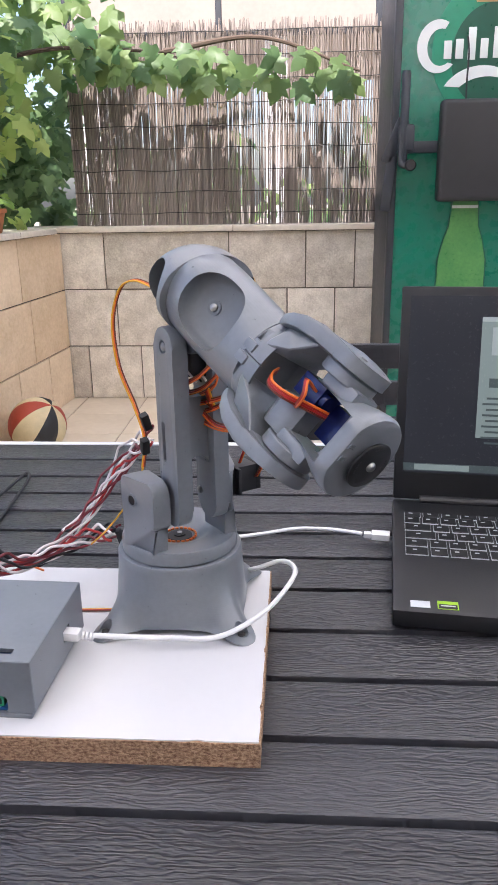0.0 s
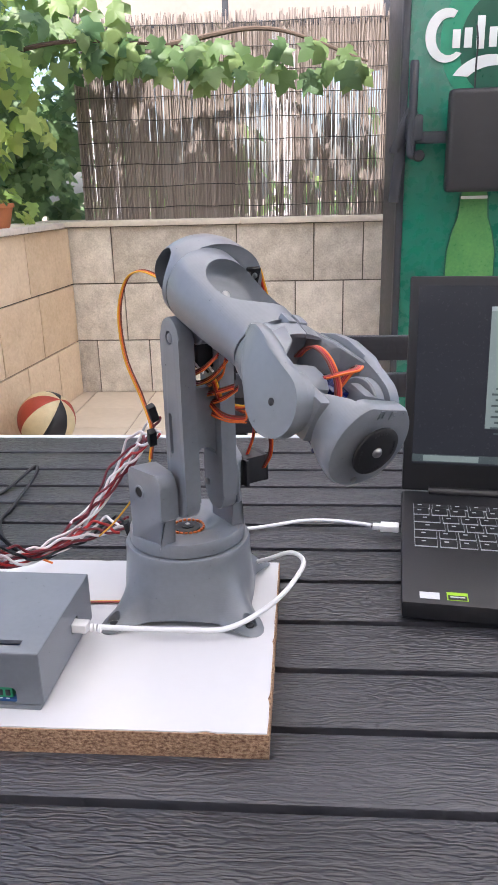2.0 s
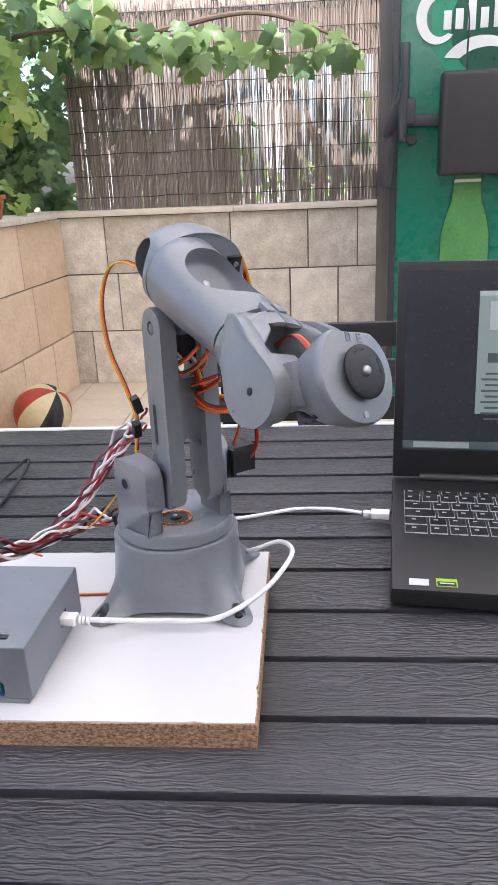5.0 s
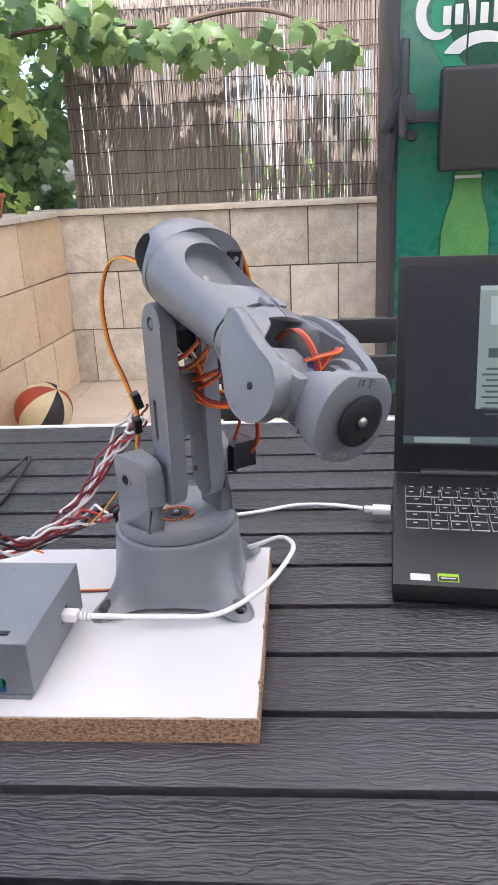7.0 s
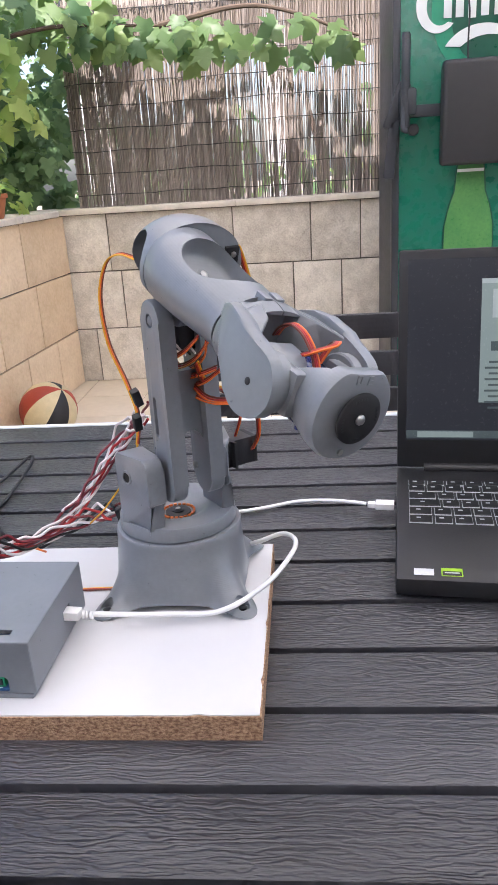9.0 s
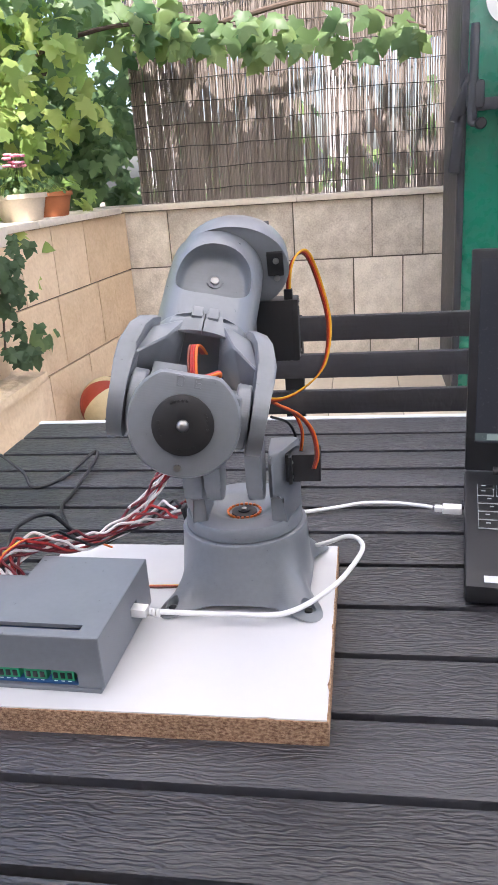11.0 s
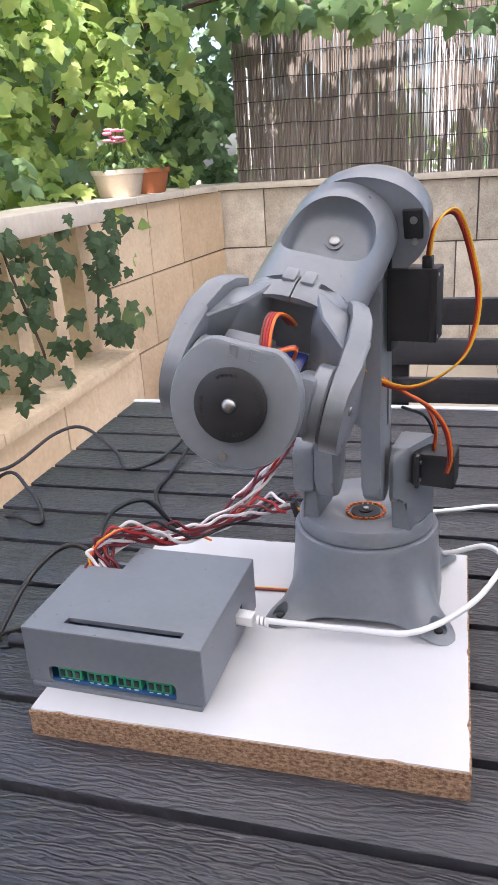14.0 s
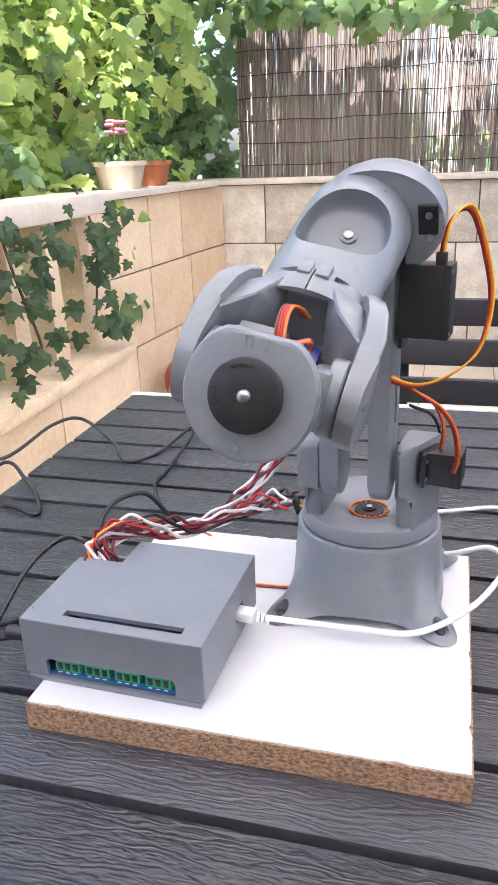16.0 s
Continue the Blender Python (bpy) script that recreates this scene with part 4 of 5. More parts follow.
def lower_link(robot):
    x0, z0 = SHOULDER
    x1, z1 = ELBOW
    bm = bmesh.new()
    for s in (-1, 1):
        prism([(x + x0, z) for x, z in stadium(z0, z1, 0.0150)], 0.0125, bm, pose(0, s * 0.0160 - 0.0003, 0, 90, 0, 0), 0.0022)
    link = part("lower_link", bm, GREY, robot, "upright grey link of two bars and a web")
    cut(link, [prism(rounded(0.0024, 0.005, 0.032), 0.012, m=pose(0.027, -0.0253, 0.158, 90, 0, 0)),
               prism(rounded(0.0024, 0.005, 0.032), 0.012, m=pose(0.027, 0.0247, 0.158, 90, 0, 0)),
               lathe([(0.0052, -0.0026), (0.0052, 0.01)], 24, m=Matrix.Translation((0.032, -0.0223, z1)) @ pose(0, 0, 0, 90, 0, 0))])
    web = [(-0.0102, 0.131), (-0.0100, 0.1360), (-0.0075, 0.1420), (-0.0030, 0.1455), (0.0030, 0.1455), (0.0075, 0.1420), (0.0100, 0.1360), (0.0102, 0.131), (0.0102, 0.198), (0.0060, 0.1925), (-0.0060, 0.1925), (-0.0102, 0.198)]
    part("web", prism(web, 0.016, m=pose(0.030, 0, 0, 90, 0, 90)), GREY, link)
    part("pivot_bolt", lathe([(0.0036, 0.0), (0.0036, 0.002), (0.0024, 0.0028)], 20, m=Matrix.Translation((0.032, -0.0200, z1)) @ pose(0, 0, 0, 90, 0, 0)), GREY_DARK, link)
    part("pivot_screw", lathe([(0.0032, -0.001), (0.0032, 0.0012), (0.0018, 0.002)], 16, m=Matrix.Translation((0.0225, 0.0093, 0.1110)) @ pose(0, 0, 0, 90, 0, 0)), STEEL, link)
    big = part("large_servo", box((0.0205, 0.029, 0.043), (0.032, 0.0388, 0.2228), 0.0012), BLACK, link, "black servo motor on the link")
    part("flange", box((0.019, 0.0026, 0.0560), (0.032, 0.0258, 0.2228), 0.0005), BLACK, big)
    part("end_cap", box((0.0208, 0.005, 0.0433), (0.032, 0.0513, 0.2228), 0.0012), HORN, big)
    for dx in (-0.0075, 0.0075):
        for dz in (-0.018, 0.018):
            part("screw", lathe([(0.0011, 0), (0.0011, 0.0006)], 10, m=Matrix.Translation((0.032 + dx, 0.0537, 0.2228 + dz)) @ pose(0, 0, 0, -90, 0, 0)), STEEL, big)
    part("lead_clip", box((0.006, 0.006, 0.007), (0.038, 0.0473, 0.2478), 0.0008), HORN, big)
    inner = part("inner_servo", box((0.020, 0.014, 0.030), (0.028, 0.004, 0.222), 0.001), BLACK, link, "black servo between the bars")
    part("screw", lathe([(0.0014, 0), (0.0014, 0.0008)], 10, m=pose(0.0385, 0.004, 0.232, 0, 90, 0)), STEEL, inner)
    return link


def ring_loft(rings, n, close=True):
    """Skin over rings of points."""
    bm = bmesh.new()
    vs = [[bm.verts.new(p) for p in r] for r in rings]
    for a, b in zip(vs, vs[1:]):
        for k in range(n):
            bm.faces.new((a[k], a[(k + 1) % n], b[(k + 1) % n], b[k]))
    if close:
        bm.faces.new(vs[0][::-1])
        bm.faces.new(vs[-1])
    bmesh.ops.recalc_face_normals(bm, faces=bm.faces[:])
    return bm


def x_ring(x, ry, rz, zc=0.0, n=56, flat_low=1.0, slant=0.0):
    """A ring square to x. slant: how far its top lies further back than its middle."""
    out = []
    for k in range(n):
        a = 2 * math.pi * k / n
        y, z = ry * math.cos(a), rz * math.sin(a)
        if z < 0:
            z *= flat_low
        out.append((x - slant * z / rz, y, z + zc))
    return out


def elbow_housing(robot):
    """In the forearm's own axes: x along the forearm, z up."""
    rings = [x_ring(-0.062, 0.010, 0.010, -0.002), x_ring(-0.0605, 0.017, 0.017, -0.002), x_ring(-0.055, 0.0235, 0.0235, -0.002), x_ring(-0.046, 0.0275, 0.0280, -0.001), x_ring(-0.034, 0.0300, 0.0305), x_ring(-0.020, 0.0312, 0.0318), x_ring(-0.009, 0.0316, 0.0322, 0, slant=0.003), x_ring(-0.0072, 0.0314, 0.0320, 0, slant=0.006)]
    rings = [[(-0.0072 + (x + 0.0072) * 0.80, y * 1.24 + 0.0085, z * 0.93 - 0.0045) for x, y, z in r] for r in rings]
    h = part("elbow_housing", ring_loft(rings, 56), GREY, robot, "domed grey elbow housing, open at both sides")
    mouth = ring_loft([[(-0.0285 + 0.0165 * math.cos(2 * math.pi * k / 40), y, -0.007 + 0.0215 * math.sin(2 * math.pi * k / 40)) for k in range(40)] for y in (-0.06, 0.020)], 40)
    under = prism([(-0.10, -0.010), (-0.060, -0.010), (-0.046, -0.020), (-0.038, -0.05), (-0.10, -0.06)], 0.09, m=pose(0, 0, 0, 90, 0, 0))
    cut(h, [mouth, under])
    inner = part("housing_servo", box((0.024, 0.040, 0.034), (-0.026, 0.014, -0.002), 0.001), BLACK, h, "black servo inside the housing")
    plate = part("servo_face", box((0.0030, 0.0110, 0.0240), (-0.0078, 0.0385, -0.005), 0.0006), HORN, h, "black servo flange with two screws")
    for z in (-0.0115, 0.0015):
        part("screw", lathe([(0.0021, 0), (0.0021, 0.0012), (0.0012, 0.0018)], 14, m=Matrix.Translation((-0.0063, 0.0392, z)) @ ALONG_X), STEEL, plate)
    part("knuckle", lathe([(0.0125, -0.0125), (0.0135, -0.0115), (0.0135, 0.0115), (0.0125, 0.0125)], 32, m=Matrix.Translation((0.0, 0.004, -0.0310)) @ pose(0, 0, 0, 90, 0, 0)), GREY, h)
    return h


def forearm(robot):
    rings = [x_ring(-0.0062, 0.0298, 0.0262, -0.004, slant=0.006), x_ring(-0.0045, 0.0310, 0.0274, -0.004, slant=0.006), x_ring(0.010, 0.0312, 0.0270, -0.0035), x_ring(0.030, 0.0308, 0.0258, -0.0025), x_ring(0.050, 0.0302, 0.0243, -0.0012), x_ring(0.070, 0.0296, 0.0226), x_ring(0.0845, 0.0292, 0.0212)]
    f = part("forearm", ring_loft(rings, 56), GREY, robot, "grey tapered forearm with scooped recesses")
    scoop = []
    for z, q, lean in ((0.0, 0.80, 0), (0.0008, 0.88, 0), (0.0030, 0.94, 0.0004), (0.0080, 0.98, 0.0015), (0.046, 1.06, 0.012)):
        ring = []
        for k in range(48):
            a = 2 * math.pi * k / 48
            e = (abs(math.cos(a)) ** 2.5 + abs(math.sin(a)) ** 2.5) ** -0.4
            x = 0.0300 + lean + 0.0275 * q * e * math.cos(a)
            ring.append((x, 0.0235 * q * e * math.sin(a), z + (0.0026 - 0.50 * (x - 0.0195)) * max(0.0, 1 - z / 0.046)))
        scoop.append(ring)
    scoop = ring_loft(scoop, 48)
    cut(f, [scoop])
    part("screw", lathe([(0.0028, 0), (0.0028, 0.0014), (0.0016, 0.0020)], 18, m=pose(0.0195, 0.0, 0.0034, 0, 26.6, 0)), STEEL, f)
    part("washer", lathe([(0.0050, 0), (0.0050, 0.0006)], 18, m=pose(0.0195, 0.0, 0.0030, 0, 26.6, 0)), GREY_DARK, f)
    fork_collar = [x_ring(0.0855, 0.0285, 0.0212), x_ring(0.0875, 0.0300, 0.0240), x_ring(0.096, 0.0320, 0.0250), x_ring(0.105, 0.0335, 0.0240)]
    col = part("wrist_collar", ring_loft(fork_collar, 56), GREY, f)
    cut(col, [box((0.030, 0.030, 0.034), (0.112, 0, 0.004), 0.003), box((0.02, 0.0008, 0.012), (0.096, 0, 0.024)), box((0.0050, 0.016, 0.012), (0.0905, -0.0135, 0.0255), 0.001), box((0.0050, 0.012, 0.012), (0.0905, 0.0160, 0.0255), 0.001)])
    for y in (-0.0045, 0.0045):
        part("lug", box((0.010, 0.0065, 0.005), (0.0895, y, 0.0236), 0.0012), GREY, col)
    for s in (-1, 1):
        r = REACH
        top = [(r - 0.0530, 0.0120), (r - 0.0530, 0.0190), (r - 0.0440, 0.0240), (r - 0.0340, 0.0258), (r - 0.0180, 0.0248), (r - 0.0060, 0.0212)] + arc(r, 0.0, 0.0200, 80, -112, 22) + [(r - 0.0150, -0.0148), (r - 0.0320, -0.0050), (r - 0.0450, 0.0060)]
        bm = prism(top, 0.0080, m=pose(0, s * 0.0365, 0, 90, 0, 0), bevel=0.0024)
        for v in bm.verts:
            if v.co.x < r - 0.012:
                v.co.y -= s * (r - 0.012 - v.co.x) ** 2 * 5.0
            if s * v.co.y > 0.033:
                v.co.y += s * 0.0022 * math.sin(min(1.0, max(0.0, (v.co.x - r + 0.05) / 0.06)) * math.pi)
        pr = part("prong", bm, GREY, f, "rounded fork prong")
        part("pivot_screw", lathe([(0.0022, 0), (0.0022, 0.001), (0.0012, 0.0015)], 14, m=Matrix.Translation((REACH, s * 0.0404, 0.0)) @ pose(0, 0, 0, -90 * s, 0, 0)), HORN if s < 0 else STEEL, pr)
        bm = bmesh.new()
        for x, y, z in ((0.094, 0.009, 0.0232), (0.094, 0.0285, 0.0110), (0.094, 0.0285, -0.0120), (0.094, 0.012, -0.0205), (0.115, 0.018, 0.0240), (0.131, 0.0335, 0.0215), (0.131, 0.0335, -0.0150), (0.116, 0.023, -0.0190), (0.108, 0.012, 0.0110), (0.108, 0.013, -0.0110), (0.123, 0.026, 0.0110), (0.104, 0.0270, 0.0215)):
            bm.verts.new((x, s * y, z))
        bmesh.ops.convex_hull(bm, input=bm.verts[:])
        bmesh.ops.bevel(bm, geom=bm.edges[:], offset=0.0009, segments=1, affect="EDGES")
        bmesh.ops.recalc_face_normals(bm, faces=bm.faces[:])
        part("shoulder", bm, GREY, pr)
    horn = part("servo_mount", prism([(0.118, -0.006), (0.118, 0.008), (0.124, 0.0135), (0.136, 0.0135), (0.142, 0.009), (0.142, -0.006), (0.132, -0.011)], 0.022, m=pose(0, -0.012, 0, 90, 0, 0), bevel=0.002), GREY, f, "grey servo carrier")
    servo = part("wrist_servo", box((0.020, 0.014, 0.020), (0.132, 0.0085, -0.002), 0.001), BLUE, f, "translucent blue micro servo")
    part("gear_cap", lathe([(0.005, 0), (0.005, 0.004)], 16, m=Matrix.Translation((0.142, 0.0085, 0.002)) @ ALONG_X), BLUE, servo)
    first = [(0.104, 0.002, 0.008), (0.110, -0.001, 0.0165), (0.120, -0.003, 0.0235), (0.132, -0.002, 0.0225), (0.143, 0.001, 0.0140), (0.150, 0.003, 0.0020)]
    second = [(0.136, -0.004, 0.0130), (0.142, 0.000, 0.0200), (0.145, 0.007, 0.0250), (0.141, 0.013, 0.0255), (0.137, 0.013, 0.0190), (0.137, 0.010, 0.0090)]
    for line, spread in ((first, (0, 0.0013, 0.0002)), (second, (0.0012, 0.0002, 0.0006))):
        for k, m in enumerate((W_BROWN, W_RED, W_RED, W_ORANGE)):
            part("lead", tube([tuple(c + d * (k - 1.5) for c, d in zip(q, spread)) for q in line], 0.0008, 6), m, f)
    return f


def hand(robot):
    """The tool head: x along its axis from the wrist's pivot."""
    n = 56

    def octo(x, r, soft):
        out = []
        for k in range(n):
            a = 2 * math.pi * k / n
            q = (abs(math.cos(a)) ** soft + abs(math.sin(a)) ** soft) ** (-1 / soft)
            flatten = min(1.0, 0.87 / max(abs(math.sin(a)), 1e-6)) if math.sin(a) > 0 else 1.0
            out.append((x, r * q * math.cos(a), r * q * math.sin(a) * flatten))
        return out

    rings = [octo(-0.010, 0.0185, 2.0), octo(0.000, 0.0190, 2.0), octo(0.010, 0.0205, 2.0), octo(0.020, 0.0232, 2.1), octo(0.028, 0.0258, 2.1), octo(0.035, 0.0272, 2.1), octo(0.0390, 0.0275, 2.1), octo(0.0412, 0.0264, 2.1), octo(0.0418, 0.0246, 2.1)]
    h = part("tool_head", ring_loft(rings, n), GREY, robot, "grey cup-shaped tool head")
    cut(h, [box((0.046, 0.032, 0.070), (-0.006, 0, 0.012), 0.004), prism([(0.000, 0.0), (0.022, 0.0), (0.029, 0.008), (0.033, 0.030), (0.000, 0.040)], 0.032, m=pose(0, 0, 0, 90, 0, 0)), box((0.026, 0.030, 0.06), (0.004, 0, -0.024), 0.004)])
    for s in (-1, 1):
        part("cheek", lathe([(0.0165, -0.004), (0.0175, -0.003), (0.0175, 0.003), (0.0165, 0.004)], 32, m=Matrix.Translation((0.0, s * 0.0275, 0)) @ pose(0, 0, 0, 90, 0, 0)), GREY, h)
        part("side_arm", box((0.026, 0.0100, 0.026), (0.007, s * 0.0215, 0), 0.003), GREY, h)
    part("micro_servo", box((0.026, 0.0225, 0.0125), (0.014, 0.0, -0.013), 0.001), BLUE, h, "translucent blue micro servo")
    part("servo_flange", box((0.0025, 0.032, 0.0125), (0.020, 0.0, -0.013), 0.0004), BLUE, h)
    disc = part("tool_disc", lathe([(0.0050, 0.0410), (0.0050, 0.0448), (0.0146, 0.0450), (0.0148, 0.0454), (0.0148, 0.0466), (0.0142, 0.0471), (0.004, 0.0471)], 48, m=ALONG_X), HORN, h, "round black servo disc")
    holes = bmesh.new()
    for k in range(4):
        for j in range(5):
            a = math.pi / 2 * k + (j - 2) * 0.16 + 0.3
            r = 0.0118
            lathe([(0.0007, 0), (0.0007, 0.0002)], 8, holes, Matrix.Translation((0.04712, r * math.cos(a), r * math.sin(a))) @ ALONG_X)
    tagged(part("disc_holes", holes, BLACK, disc), kind="stuff")
    part("centre_screw", lathe([(0.0030, 0.0465), (0.0030, 0.0480), (0.0022, 0.0490), (0.0008, 0.0494)], 18, m=ALONG_X), STEEL, disc, "shiny steel screw")
    part("set_screw", lathe([(0.0018, 0.0412), (0.0018, 0.0426)], 14, m=Matrix.Translation((0, 0, -0.0222)) @ ALONG_X), STEEL, h)
    for y in (-0.0042, 0.0042):
        bm = box((0.0006, 0.0008, 0.0050), (0.0420, y - 0.0014, 0.0200))
        for z in (0.0178, 0.0222) if y < 0 else (0.0178, 0.0200, 0.0222):
            box((0.0006, 0.0030, 0.0007), (0.0420, y, z), bm=bm)
        if y < 0:
            box((0.0006, 0.0008, 0.0042), (0.0420, y + 0.0014, 0.0200), bm=bm)
        part("raised_letter", bm, GREY, h)
    return h


def arm_leads(table):
    """Leads that turn with the turntable."""
    back = [(0.000, -0.010, 0.270), (-0.024, -0.016, 0.274), (-0.040, -0.022, 0.266), (-0.047, -0.027, 0.240), (-0.041, -0.027, 0.205), (-0.026, -0.022, 0.175), (-0.014, -0.020, 0.150), (-0.012, -0.024, 0.126)]
    ribbon(table, back, (W_YELLOW, W_ORANGE, W_BROWN), side=(0.5, 1, 0.5), name="lead")
    side = [(0.038, 0.0473, 0.249), (0.034, 0.0490, 0.264), (0.026, 0.054, 0.273), (0.022, 0.061, 0.272), (0.020, 0.069, 0.250), (0.022, 0.0745, 0.222), (0.030, 0.070, 0.194), (0.034, 0.054, 0.178), (0.040, 0.034, 0.172), (0.046, 0.012, 0.182), (0.052, 0.002, 0.200)]
    ribbon(table, side, (W_BROWN, W_RED, W_ORANGE, W_YELLOW), side=(0.2, 0.6, 0.6), name="lead")
    low = [(0.026, 0.0600, 0.112), (0.032, 0.063, 0.126), (0.036, 0.060, 0.146), (0.038, 0.050, 0.160), (0.036, 0.034, 0.168), (0.046, 0.004, 0.190)]
    ribbon(table, low, (W_BROWN, W_RED, W_ORANGE), side=(0.3, 1, 0.2), name="lead")
    ribbon(table, [(0.016, 0.050, 0.122), (0.024, 0.052, 0.142), (0.032, 0.046, 0.160), (0.036, 0.034, 0.168)], (W_RED, W_ORANGE), side=(0.3, 1, 0.2), name="lead")
    for k, (y, z, rise) in enumerate(((-0.008, 0.212, 0.012), (0.0, 0.204, 0.016), (0.004, 0.196, 0.004), (0.007, 0.188, 0.010))):
        line = [(0.010, y - 0.010, z - 0.006 * (k % 2)), (0.028, y - 0.002, z - 0.010), (0.050, y + 0.002, z - 0.006 + rise * 0.3), (0.074, y + 0.002, z + rise)]
        ribbon(table, line, (W_ORANGE, W_RED, W_BROWN), gap=0.0016, side=(0, 0.4, 1), name="lead")
    for line in ([(0.004, 0.004, 0.182), (0.020, 0.006, 0.187), (0.044, 0.006, 0.197), (0.063, 0.004, 0.208), (0.070, 0.002, 0.220)],
                 [(0.006, 0.000, 0.200), (0.018, 0.004, 0.192), (0.036, 0.006, 0.180), (0.056, 0.007, 0.174), (0.088, 0.006, 0.180), (0.094, 0.004, 0.190)],
                 [(0.002, 0.004, 0.181), (0.012, 0.006, 0.178), (0.036, 0.007, 0.172), (0.060, 0.008, 0.172), (0.090, 0.006, 0.179)]):
        ribbon(table, line, (W_ORANGE, W_RED, W_BROWN), gap=0.0016, side=(0, 0.4, 1), name="lead")
    for k in range(3):
        part("lead", tube([(0.012, -0.010 + 0.004 * k, 0.205), (0.028, -0.006 + 0.005 * k, 0.214), (0.044, -0.002 + 0.004 * k, 0.205)], 0.0009, 6), (W_WHITE, BLACK_CABLE, W_WHITE)[k], table)
    part("lead", tube([(0.012, 0.028, 0.150), (-0.006, 0.040, 0.138), (-0.012, 0.046, 0.118), (-0.004, 0.046, 0.098)], 0.0011, 6), BLACK_CABLE, table)
    ribbon(table, [(-0.012, -0.024, 0.126), (-0.018, -0.034, 0.100), (-0.034, -0.050, 0.070), (-0.050, -0.060, 0.052)], (W_ORANGE, W_YELLOW), side=(1, 0, 1), name="lead")
    part("connector", box((0.006, 0.006, 0.014), (0.012, -0.030, 0.172), 0.0006, m=pose(0, 0, 0, 20, 15, 0)), HORN, table)
    part("connector", box((0.006, 0.006, 0.014), (0.010, -0.031, 0.152), 0.0006, m=pose(0, 0, 0, 10, 25, 0)), HORN, table)


chipboard()
controller = controller_box()
robot = thing("robot_arm", "grey printed desktop robot arm screwed to a white board", "robot arm", pose(*AXIS, BOARD))
arm_base(robot)
TURN = turntable(robot)
arm_leads(TURN)
LINK = lower_link(robot)
HOUSING = elbow_housing(robot)
FOREARM = forearm(robot)
HAND = hand(robot)

# ---- cables on the table ----


def twisted(parent, path, mats, r=0.0012, spread=0.0028, turns=5):
    pts = spline(path, 14)
    for k, m in enumerate(mats):
        line = []
        for i, p in enumerate(pts):
            a = 2 * math.pi * (turns * i / len(pts) + k / len(mats))
            s = spread * (1 + 0.35 * math.sin(i * 0.37 + k * 2))
            line.append(p + Vector((s * math.cos(a) * 0.5, s * math.cos(a), s * math.sin(a) + 0.001)))
        part("wire", tube(line, r, 6, raw=True), m, parent)


